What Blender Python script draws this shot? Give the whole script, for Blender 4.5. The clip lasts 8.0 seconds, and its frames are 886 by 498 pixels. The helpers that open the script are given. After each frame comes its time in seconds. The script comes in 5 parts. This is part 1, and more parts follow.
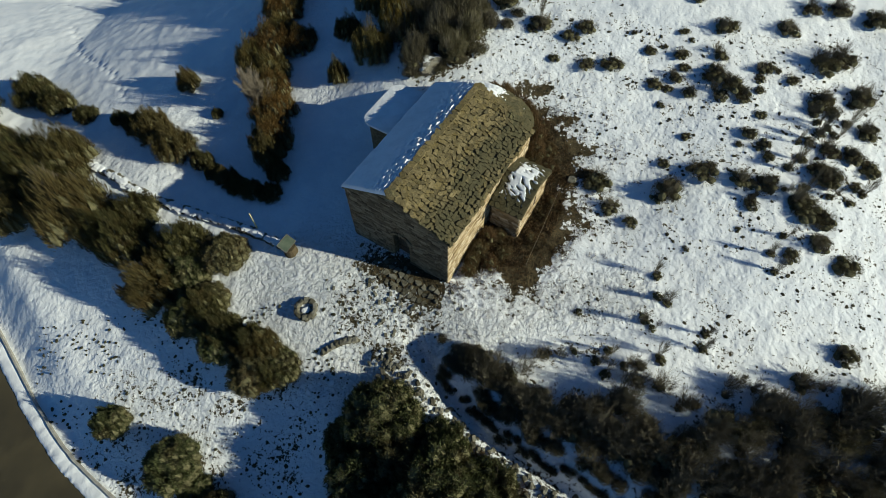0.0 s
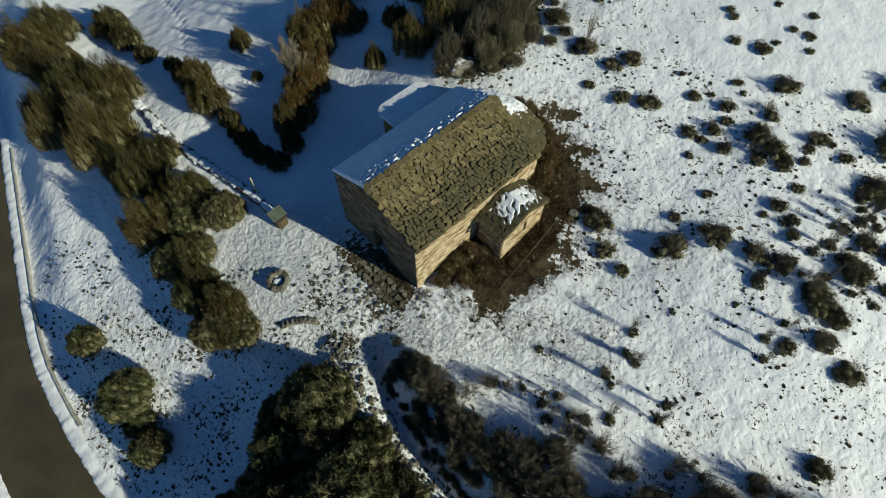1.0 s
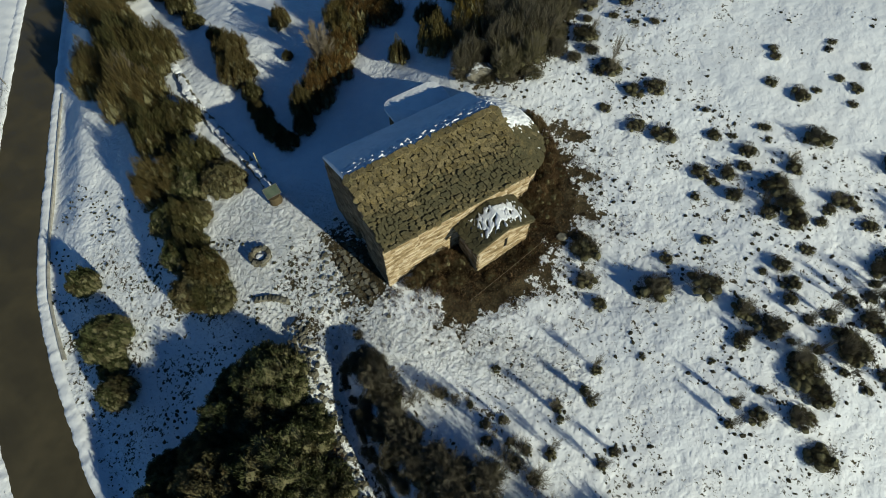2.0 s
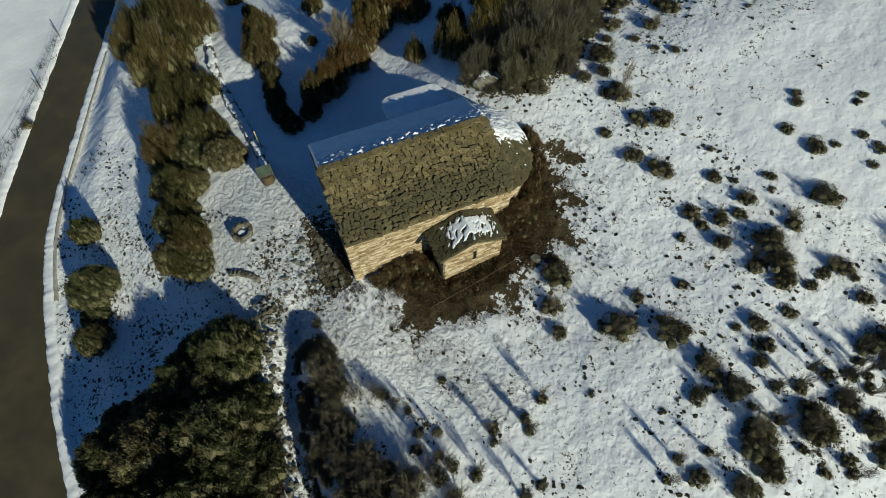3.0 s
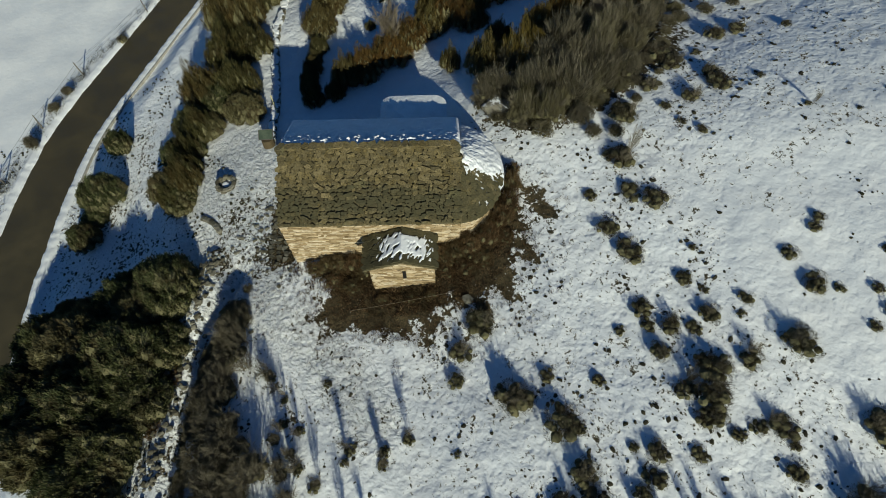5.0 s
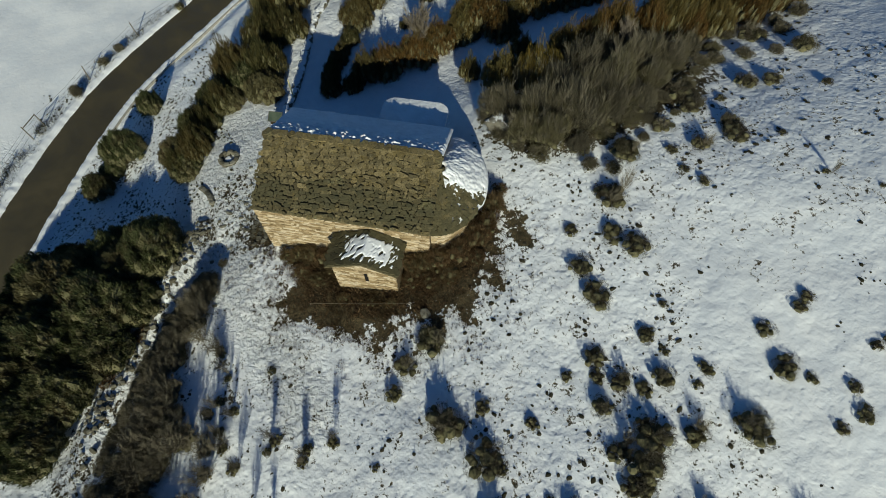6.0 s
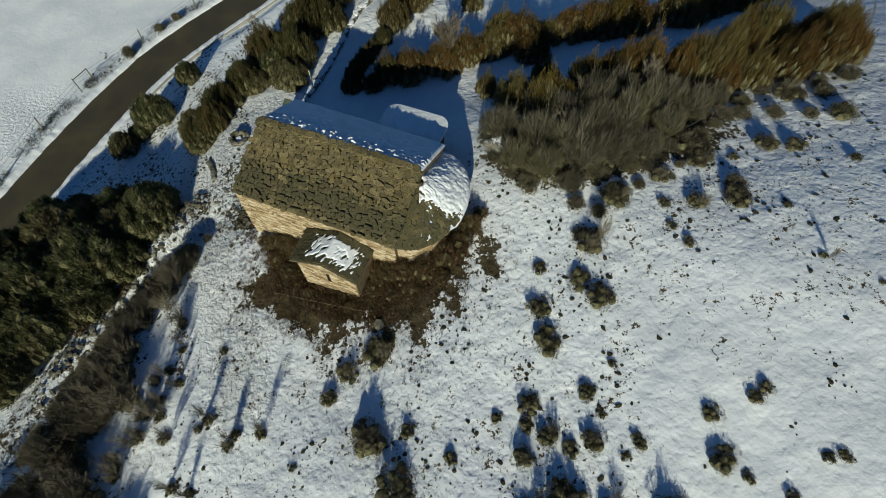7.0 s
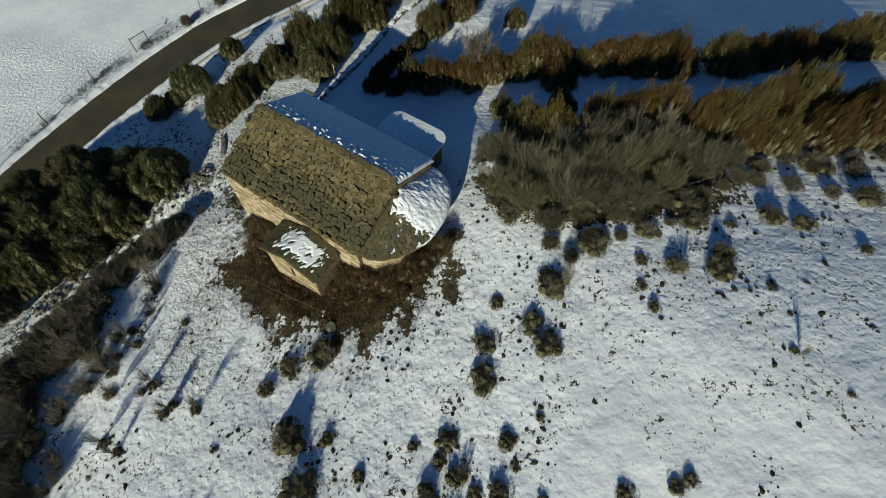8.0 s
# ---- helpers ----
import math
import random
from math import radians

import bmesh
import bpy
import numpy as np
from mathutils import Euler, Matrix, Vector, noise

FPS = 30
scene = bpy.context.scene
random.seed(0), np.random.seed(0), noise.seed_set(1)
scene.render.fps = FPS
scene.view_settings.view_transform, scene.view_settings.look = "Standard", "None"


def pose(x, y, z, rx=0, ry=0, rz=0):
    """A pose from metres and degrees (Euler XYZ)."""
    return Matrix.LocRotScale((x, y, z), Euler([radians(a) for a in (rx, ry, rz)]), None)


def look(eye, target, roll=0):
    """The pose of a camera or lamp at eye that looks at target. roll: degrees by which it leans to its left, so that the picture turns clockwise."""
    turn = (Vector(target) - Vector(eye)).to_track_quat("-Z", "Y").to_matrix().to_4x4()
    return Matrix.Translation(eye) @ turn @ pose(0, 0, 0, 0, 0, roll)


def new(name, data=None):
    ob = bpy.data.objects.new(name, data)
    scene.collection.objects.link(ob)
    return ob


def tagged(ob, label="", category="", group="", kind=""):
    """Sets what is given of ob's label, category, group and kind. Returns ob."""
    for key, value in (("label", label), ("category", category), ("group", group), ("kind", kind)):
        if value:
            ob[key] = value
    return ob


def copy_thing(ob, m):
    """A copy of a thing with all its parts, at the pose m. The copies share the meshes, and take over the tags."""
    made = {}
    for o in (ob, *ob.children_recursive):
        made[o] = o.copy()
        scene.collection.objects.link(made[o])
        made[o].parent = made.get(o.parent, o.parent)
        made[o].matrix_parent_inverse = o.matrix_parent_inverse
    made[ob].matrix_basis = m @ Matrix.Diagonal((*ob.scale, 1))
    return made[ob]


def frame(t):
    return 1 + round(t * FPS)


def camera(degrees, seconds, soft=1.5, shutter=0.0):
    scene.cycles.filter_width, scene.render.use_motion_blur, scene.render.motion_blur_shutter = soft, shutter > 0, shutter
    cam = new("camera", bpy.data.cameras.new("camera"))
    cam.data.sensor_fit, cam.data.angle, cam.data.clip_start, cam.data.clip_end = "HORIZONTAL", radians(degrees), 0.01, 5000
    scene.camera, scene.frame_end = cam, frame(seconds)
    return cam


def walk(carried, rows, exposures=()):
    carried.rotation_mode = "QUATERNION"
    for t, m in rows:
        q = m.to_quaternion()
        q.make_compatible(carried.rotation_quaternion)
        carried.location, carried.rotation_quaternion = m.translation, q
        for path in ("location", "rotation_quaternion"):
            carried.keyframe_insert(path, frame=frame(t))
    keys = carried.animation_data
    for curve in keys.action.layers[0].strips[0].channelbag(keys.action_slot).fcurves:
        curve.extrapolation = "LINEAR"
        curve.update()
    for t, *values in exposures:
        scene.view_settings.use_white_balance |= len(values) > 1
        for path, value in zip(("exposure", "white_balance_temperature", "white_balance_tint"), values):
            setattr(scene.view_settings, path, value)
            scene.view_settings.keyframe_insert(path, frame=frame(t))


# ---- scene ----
cam = camera(80.7, 8.0, 0.6)
PATH = [
    (0, (0.814, -0.993, 30.013), (0.799, 0.04, 28.301), -0.2),
    (0.5, (3.433, -0.289, 30.052), (3.29, 0.721, 28.332), 0.5),
    (1, (5.96, 0.637, 30.055), (5.706, 1.618, 28.331), 1.0),
    (1.5, (8.091, 1.63, 30.067), (7.738, 2.574, 28.339), 0.7),
    (3, (13.879, 5.749, 30.221), (13.29, 6.545, 28.483), -0.0),
    (3.5, (15.551, 7.478, 30.231), (14.889, 8.215, 28.494), -0.2),
    (4, (17.095, 9.504, 30.238), (16.365, 10.17, 28.499), -0.4),
    (4.5, (18.331, 11.579, 30.169), (17.541, 12.173, 28.431), -0.8),
    (6, (20.769, 18.545, 29.713), (19.827, 18.887, 27.982), -0.8),
    (6.5, (21.027, 20.975, 29.734), (20.054, 21.222, 28.005), -0.9),
    (7, (21.017, 23.603, 29.734), (20.019, 23.748, 28.006), -0.8),
    (7.5, (20.71, 26.101, 29.818), (19.704, 26.144, 28.09), -0.9),
    (8, (20.14, 28.643, 29.781), (19.129, 28.58, 28.056), -0.5),
]
walk(cam, [(t, look(eye, target, roll)) for t, eye, target, roll in PATH], [(0, 0.2, 6750, -1), (1.5, 0.06, 6750, -1), (3, -0.02, 6750, -1), (4.5, -0.08, 6750, -1), (6, -0.09, 6750, -1), (8, -0.06, 6750, -1)])

# ---- light: low winter sun from the south, clear sky ----
SUN = Vector((16.7, -4.65, 7.12)).normalized()
sun_data = bpy.data.lights.new("sun", "SUN")
sun_data.energy, sun_data.angle, sun_data.color = 4.5, radians(0.53), (1.0, 0.97, 0.86)
sun = new("sun", sun_data)
sun.matrix_world = look((60, -20, 60), Vector((60, -20, 60)) - SUN)
world = bpy.data.worlds.new("sky")
scene.world = world
world.use_nodes = True
sky = world.node_tree.nodes.new("ShaderNodeTexSky")
sky.sky_type, sky.sun_disc = "NISHITA", False
sky.sun_elevation, sky.sun_rotation = math.asin(SUN.z), math.atan2(SUN.x, SUN.y)
sky.altitude, sky.air_density, sky.dust_density, sky.ozone_density = 1100, 0.8, 0.1, 7.0
back = world.node_tree.nodes["Background"]
back.inputs["Strength"].default_value = 0.070
deep = world.node_tree.nodes.new("ShaderNodeMix")
deep.data_type, deep.blend_type = "RGBA", "MULTIPLY"
deep.inputs["Factor"].default_value = 1.0
deep.inputs[7].default_value = (0.68, 0.87, 0.96, 1)
world.node_tree.links.new(sky.outputs[0], deep.inputs[6])
world.node_tree.links.new(deep.outputs[2], back.inputs[0])

# ---- materials ----


class Shade:
    """A small builder of node materials."""

    def __init__(self, name, rough=0.9, spec=0.2):
        self.mat = bpy.data.materials.new(name)
        self.mat.use_nodes = True
        self.nt = self.mat.node_tree
        self.bsdf = self.nt.nodes["Principled BSDF"]
        self.bsdf.inputs["Roughness"].default_value = rough
        self.bsdf.inputs["Specular IOR Level"].default_value = spec

    def node(self, kind, **inputs):
        n = self.nt.nodes.new(kind)
        for key, value in inputs.items():
            self.put(n.inputs[key.replace("_", " ")], value)
        return n

    def put(self, socket, value):
        if isinstance(value, bpy.types.NodeSocket):
            self.nt.links.new(value, socket)
        else:
            socket.default_value = value

    def coords(self, kind="Object"):
        return self.node("ShaderNodeTexCoord").outputs[kind]

    def world(self):
        return self.node("ShaderNodeNewGeometry").outputs["Position"]

    def island(self):
        return self.node("ShaderNodeNewGeometry").outputs["Random Per Island"]

    def piece(self):
        return self.node("ShaderNodeObjectInfo").outputs["Random"]

    def noise(self, at, scale, detail=4.0, rough=0.6):
        n = self.node("ShaderNodeTexNoise", Scale=scale, Detail=detail, Roughness=rough)
        self.put(n.inputs["Vector"], at)
        return n.outputs["Fac"]

    def cells(self, at, scale):
        n = self.node("ShaderNodeTexVoronoi", Scale=scale)
        n.feature = "SMOOTH_F1"
        self.put(n.inputs["Vector"], at)
        return n.outputs["Distance"]

    def stretch(self, at, sx, sy, sz):
        n = self.node("ShaderNodeMapping")
        self.put(n.inputs["Vector"], at)
        n.inputs["Scale"].default_value = (sx, sy, sz)
        return n.outputs[0]

    def ramp(self, fac, *stops):
        n = self.node("ShaderNodeValToRGB")
        e = n.color_ramp.elements
        while len(e) < len(stops):
            e.new(0.5)
        for one, (pos, col) in zip(e, stops):
            one.position, one.color = pos, (*col, 1) if len(col) == 3 else col
        self.put(n.inputs[0], fac)
        return n.outputs[0]

    def math(self, op, a, b=0.0):
        n = self.node("ShaderNodeMath")
        n.operation = op
        self.put(n.inputs[0], a)
        self.put(n.inputs[1], b)
        return n.outputs[0]

    def range(self, value, a, b, c=0.0, d=1.0):
        n = self.node("ShaderNodeMapRange")
        n.interpolation_type = "SMOOTHSTEP"
        for i, v in enumerate((value, a, b, c, d)):
            self.put(n.inputs[i], v)
        return n.outputs[0]

    def mix(self, fac, a, b, blend="MIX"):
        n = self.node("ShaderNodeMix")
        n.data_type, n.blend_type = "RGBA", blend
        self.put(n.inputs["Factor"], fac)
        for key, v in ((6, a), (7, b)):
            self.put(n.inputs[key], (*v, 1) if isinstance(v, tuple) and len(v) == 3 else v)
        return n.outputs[2]

    def bump(self, height, strength=0.5, distance=0.05, onto=None):
        n = self.node("ShaderNodeBump", Strength=strength, Distance=distance)
        self.put(n.inputs["Height"], height)
        if onto is not None:
            self.put(n.inputs["Normal"], onto)
        return n.outputs[0]

    def done(self, colour, normal=None, rough=None):
        self.put(self.bsdf.inputs["Base Color"], (*colour, 1) if isinstance(colour, tuple) else colour)
        if normal is not None:
            self.put(self.bsdf.inputs["Normal"], normal)
        if rough is not None:
            self.put(self.bsdf.inputs["Roughness"], rough)
        return self.mat


def make_ground():
    s = Shade("snowy_ground", 0.85, 0.15)
    at = s.world()
    bare = s.node("ShaderNodeAttribute")
    bare.attribute_name = "bare"
    tread = s.node("ShaderNodeAttribute")
    tread.attribute_name = "tread"
    calm = s.node("ShaderNodeAttribute")
    calm.attribute_name = "calm"
    lively = s.math("SUBTRACT", 1.0, s.math("MULTIPLY", calm.outputs["Fac"], 0.8))
    fine = s.noise(at, 3.6, 6, 0.68)
    mid = s.noise(at, 0.55, 4, 0.6)
    grit = s.noise(at, 11.0, 3, 0.6)
    cover = s.math("ADD", s.math("MULTIPLY", fine, 0.62), s.math("MULTIPLY", mid, 0.3))
    cover = s.math("ADD", cover, s.math("MULTIPLY", grit, 0.16))
    cover = s.math("ADD", cover, s.math("MULTIPLY", bare.outputs["Fac"], 0.42))
    mask = s.range(cover, 0.705, 0.75)
    soil = s.ramp(s.noise(at, 2.2, 6, 0.7), (0.25, (0.030, 0.022, 0.013)), (0.45, (0.075, 0.055, 0.030)), (0.62, (0.13, 0.095, 0.05)), (0.8, (0.07, 0.07, 0.03)))
    soil = s.mix(s.range(grit, 0.4, 0.65), soil, (0.045, 0.04, 0.022))
    white = s.mix(s.range(mid, 0.35, 0.65), (0.80, 0.82, 0.84), (0.88, 0.885, 0.885))
    dirt = s.range(s.math("ADD", s.math("MULTIPLY", fine, 0.6), s.math("MULTIPLY", tread.outputs["Fac"], 0.35)), 0.45, 0.8, 0.0, 0.35)
    white = s.mix(dirt, white, (0.42, 0.39, 0.33))
    prints = s.noise(s.stretch(at, 1, 1, 0.4), 3.0, 5, 0.62)
    prints = s.math("MULTIPLY", s.range(prints, 0.38, 0.60), s.math("ADD", s.math("MULTIPLY", tread.outputs["Fac"], 0.9), s.math("MULTIPLY", lively, 0.06)))
    # shallow round dimples left by thaw and wind
    wander = s.node("ShaderNodeVectorMath")
    wander.operation = "MULTIPLY_ADD"
    s.put(wander.inputs[0], s.node("ShaderNodeTexNoise", Scale=1.7, Detail=3.0, Vector=at).outputs["Color"])
    wander.inputs[1].default_value = (0.5, 0.5, 0.5)
    s.put(wander.inputs[2], at)
    pits = s.range(s.cells(wander.outputs[0], 2.6), 0.0, 0.55)
    normal = s.bump(s.math("MULTIPLY", s.noise(at, 0.9, 3, 0.5), s.math("ADD", 0.1, s.math("MULTIPLY", lively, 0.9))), 0.5, 0.2)
    normal = s.bump(s.math("MULTIPLY", s.noise(at, 3.4, 5, 0.6), lively), 0.5, 0.1, normal)
    normal = s.bump(s.math("MULTIPLY", pits, lively), 0.5, 0.05, normal)
    normal = s.bump(prints, 0.9, 0.15, normal)
    normal = s.bump(mask, 0.6, -0.06, normal)
    return s.done(s.mix(mask, white, soil), normal, s.range(mask, 0, 1, 0.7, 0.95))


def make_snow():
    s = Shade("settled_snow", 0.75, 0.2)
    at = s.world()
    n = s.bump(s.noise(at, 2.2, 4, 0.55), 0.5, 0.12)
    n = s.bump(s.noise(at, 9.0, 4, 0.6), 0.3, 0.03, n)
    return s.done(s.mix(s.range(s.noise(at, 1.2, 4), 0.4, 0.7), (0.86, 0.87, 0.88), (0.78, 0.79, 0.80)), n)


def make_road():
    s = Shade("wet_asphalt", 0.6, 0.35)
    at = s.world()
    big = s.noise(at, 0.35, 4, 0.6)
    spot = s.noise(at, 5.0, 5, 0.7)
    col = s.ramp(big, (0.3, (0.054, 0.045, 0.026)), (0.55, (0.070, 0.057, 0.030)), (0.75, (0.088, 0.069, 0.037)))
    col = s.mix(s.range(spot, 0.62, 0.75, 0, 0.5), col, (0.13, 0.11, 0.075))
    grains = s.noise(at, 60.0, 2, 0.5)
    return s.done(col, s.bump(grains, 0.4, 0.01), s.range(big, 0.35, 0.65, 0.45, 0.75))


def make_slab():
    s = Shade("lichened_roof_slab", 0.92, 0.15)
    at, loc = s.world(), s.coords("Object")
    r = s.math("FRACT", s.math("ADD", s.piece(), s.math("MULTIPLY", s.island(), 3.3)))
    col = s.ramp(r, (0.0, (0.070, 0.055, 0.028)), (0.2, (0.215, 0.168, 0.080)), (0.4, (0.115, 0.094, 0.050)), (0.6, (0.255, 0.200, 0.100)), (0.8, (0.140, 0.112, 0.058)), (1.0, (0.085, 0.070, 0.037)))
    moss = s.noise(at, 1.1, 5, 0.7)
    lichen = s.noise(at, 7.0, 5, 0.7)
    col = s.mix(s.range(s.noise(at, 1.9, 5, 0.7), 0.46, 0.64, 0, 0.5), col, (0.185, 0.136, 0.046))
    col = s.mix(s.range(s.noise(at, 0.9, 5, 0.7), 0.56, 0.68, 0, 0.5), col, (0.13, 0.135, 0.070))
    col = s.mix(s.range(lichen, 0.52, 0.66, 0, 0.75), col, (0.062, 0.056, 0.032))
    col = s.mix(s.range(s.noise(at, 16.0, 3, 0.6), 0.58, 0.7, 0, 0.5), col, (0.30, 0.27, 0.19))
    col = s.mix(s.range(s.noise(at, 3.4, 6, 0.75), 0.5, 0.62, 0, 0.6), col, (0.088, 0.068, 0.030))
    band = s.node("ShaderNodeAttribute")
    band.attribute_type, band.attribute_name = "OBJECT", "damp"
    damp = s.range(s.math("ADD", s.math("ADD", s.math("MULTIPLY", moss, 0.7), s.math("MULTIPLY", lichen, 0.4)), s.math("MULTIPLY", band.outputs["Fac"], 0.44)), 0.56, 0.82, 0, 0.68)
    col = s.mix(s.math("MULTIPLY", band.outputs["Fac"], 0.3), col, (0.165, 0.160, 0.108))
    col = s.mix(damp, col, (0.056, 0.053, 0.028))
    col = s.mix(s.range(s.noise(at, 9.0, 6, 0.75), 0.53, 0.6, 0, 0.55), col, (0.07, 0.056, 0.028))
    n = s.bump(s.noise(at, 6.0, 6, 0.7), 0.8, 0.06)
    return s.done(col, n)


def make_stone(name, warm, dark, pale):
    s = Shade(name, 0.93, 0.15)
    at = s.world()
    each = s.math("FRACT", s.math("ADD", s.piece(), s.math("MULTIPLY", s.island(), 3.7)))
    col = s.ramp(each, (0.0, dark), (0.18, warm), (0.55, pale), (0.75, warm), (1.0, dark))
    col = s.mix(s.range(s.noise(at, 3.0, 5, 0.7), 0.5, 0.7, 0, 0.55), col, dark)
    col = s.mix(s.range(s.noise(at, 14.0, 4, 0.7), 0.55, 0.72, 0, 0.6), col, pale)
    col = s.mix(s.range(s.noise(at, 1.3, 6, 0.72), 0.5, 0.68, 0, 0.7), col, dark)
    col = s.mix(s.range(s.noise(s.stretch(at, 1, 1, 4.5), 1.6, 6, 0.75), 0.5, 0.66, 0, 0.75), col, dark)
    return s.done(col, s.bump(s.noise(at, 10.0, 5, 0.7), 0.8, 0.05))


def make_snowy_rock():
    s = Shade("snow_streaked_rock", 0.9, 0.15)
    at = s.world()
    up = s.node("ShaderNodeSeparateXYZ")
    s.put(up.inputs[0], s.node("ShaderNodeNewGeometry").outputs["Normal"])
    lying = s.math("ADD", s.math("MULTIPLY", up.outputs["Z"], 0.35), s.noise(at, 1.7, 5, 0.65))
    rock = s.mix(s.noise(at, 4.0, 5, 0.7), (0.12, 0.11, 0.085), (0.27, 0.25, 0.2))
    return s.done(s.mix(s.range(lying, 0.80, 0.86), rock, (0.82, 0.83, 0.84)), s.bump(s.noise(at, 5.0, 5, 0.7), 0.8, 0.08))


def make_mortar():
    s = Shade("lime_mortar_rubble", 0.95, 0.1)
    at = s.world()
    col = s.ramp(s.noise(at, 5.0, 6, 0.7), (0.3, (0.09, 0.066, 0.038)), (0.5, (0.17, 0.13, 0.078)), (0.7, (0.27, 0.215, 0.135)))
    return s.done(col, s.bump(s.noise(at, 9.0, 5, 0.7), 0.8, 0.05))


def make_leaf(name, stops, patch):
    """Foliage whose blades differ in tone, with browned patches."""
    s = Shade(name, 0.75, 0.2)
    at = s.world()
    col = s.ramp(s.island(), *stops)
    col = s.mix(s.range(s.noise(at, 0.8, 3, 0.6), 0.48, 0.66, 0, 0.7), col, patch)
    col = s.mix(s.range(s.piece(), 0.55, 0.8, 0, 0.6), col, patch)
    tone = s.node("ShaderNodeHueSaturation", Color=col)
    s.put(tone.inputs["Value"], s.range(s.piece(), 0, 1, 0.75, 1.25))
    mat = s.done(tone.outputs[0])
    # thin leaves let some light through
    through_leaf = s.node("ShaderNodeBsdfTranslucent", Color=tone.outputs[0])
    both = s.node("ShaderNodeMixShader", Fac=0.4)
    s.put(both.inputs[1], s.bsdf.outputs[0])
    s.put(both.inputs[2], through_leaf.outputs[0])
    s.put(s.nt.nodes["Material Output"].inputs["Surface"], both.outputs[0])
    return mat


def make_bark(name, a, b):
    s = Shade(name, 0.95, 0.1)
    at = s.world()
    col = s.mix(s.noise(at, 6.0, 5, 0.7), a, b)
    tone = s.mix(s.range(s.island(), 0, 1, 0, 0.5), col, b)
    return s.done(tone, s.bump(s.noise(s.stretch(at, 1, 1, 0.2), 25.0, 4, 0.6), 0.6, 0.01))


def make_plain(name, a, b, scale=6.0, rough=0.8, metal=0.0):
    s = Shade(name, rough, 0.3)
    s.bsdf.inputs["Metallic"].default_value = metal
    at = s.world()
    return s.done(s.mix(s.range(s.noise(at, scale, 5, 0.65), 0.35, 0.65), a, b), s.bump(s.noise(at, scale * 4, 3, 0.6), 0.25, 0.01))


GROUND, SNOW, ROAD = make_ground(), make_snow(), make_road()
SLAB = make_slab()
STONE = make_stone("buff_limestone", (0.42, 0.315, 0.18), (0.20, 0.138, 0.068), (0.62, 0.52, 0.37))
RUBBLE = make_stone("field_stone", (0.15, 0.137, 0.100), (0.075, 0.067, 0.046), (0.26, 0.245, 0.195))
SNOWROCK = make_snowy_rock()
# buff limestone at about half tone: the gable's shade put into its colour
GABLE = make_stone("shade_toned_gable_stone", (0.20, 0.150, 0.09), (0.10, 0.074, 0.045), (0.29, 0.23, 0.15))
EARTHSTONE = make_stone("brown_plinth_stone", (0.13, 0.10, 0.055), (0.07, 0.052, 0.03), (0.2, 0.165, 0.1))
MORTAR = make_mortar()
MOSS = make_plain("mossy_bedding", (0.075, 0.063, 0.032), (0.125, 0.104, 0.055), 5.0, 0.95)
EVERGREEN = make_leaf("evergreen_leaf", [(0, (0.052, 0.062, 0.026)), (0.4, (0.088, 0.102, 0.041)), (0.75, (0.118, 0.130, 0.053)), (1, (0.160, 0.158, 0.070))], (0.118, 0.088, 0.046))
HEDGE = make_leaf("russet_box_leaf", [(0, (0.060, 0.036, 0.012)), (0.4, (0.125, 0.074, 0.023)), (0.75, (0.185, 0.108, 0.032)), (1, (0.250, 0.145, 0.046))], (0.110, 0.100, 0.036))
OLIVE = make_leaf("olive_brown_leaf", [(0, (0.034, 0.036, 0.015)), (0.4, (0.072, 0.071, 0.026)), (0.75, (0.110, 0.098, 0.036)), (1, (0.170, 0.140, 0.052))], (0.098, 0.068, 0.026))
GOLD = make_leaf("golden_box_leaf", [(0, (0.070, 0.049, 0.010)), (0.4, (0.152, 0.100, 0.020)), (0.75, (0.209, 0.135, 0.028)), (1, (0.253, 0.171, 0.042))], (0.114, 0.088, 0.023))
THORN = make_leaf("thorny_cushion", [(0, (0.034, 0.027, 0.017)), (0.4, (0.066, 0.052, 0.031)), (0.75, (0.096, 0.076, 0.046)), (1, (0.145, 0.112, 0.070))], (0.062, 0.058, 0.027))
BRUSHWOOD = make_leaf("leafless_brushwood", [(0, (0.084, 0.074, 0.052)), (0.4, (0.142, 0.126, 0.084)), (0.75, (0.200, 0.176, 0.118)), (1, (0.290, 0.256, 0.178))], (0.130, 0.116, 0.056))
BRACKEN = make_leaf("dead_bracken", [(0, (0.070, 0.044, 0.023)), (0.4, (0.140, 0.086, 0.042)), (0.75, (0.215, 0.135, 0.066)), (1, (0.36, 0.245, 0.130))], (0.100, 0.078, 0.038))
TUFT = make_leaf("winter_grass", [(0, (0.050, 0.044, 0.028)), (0.5, (0.095, 0.082, 0.052)), (1, (0.150, 0.128, 0.082))], (0.075, 0.070, 0.036))
TWIG = make_bark("bare_twig", (0.105, 0.090, 0.062), (0.19, 0.166, 0.118))
PALE_TWIG = make_bark("pale_bare_branch", (0.14, 0.115, 0.085), (0.22, 0.185, 0.14))
BARK = make_bark("dark_bark", (0.045, 0.034, 0.024), (0.09, 0.072, 0.052))
# near-black colour standing in for the shade inside the slit window
SLIT_SHADE = make_plain("slit_shade_black", (0.006, 0.005, 0.004), (0.010, 0.008, 0.006), 5.0, 0.95)
CORE = make_plain("inner_twigs", (0.105, 0.100, 0.050), (0.155, 0.138, 0.072), 5.0, 0.95)
POST = make_plain("weathered_post", (0.10, 0.085, 0.065), (0.18, 0.155, 0.12))
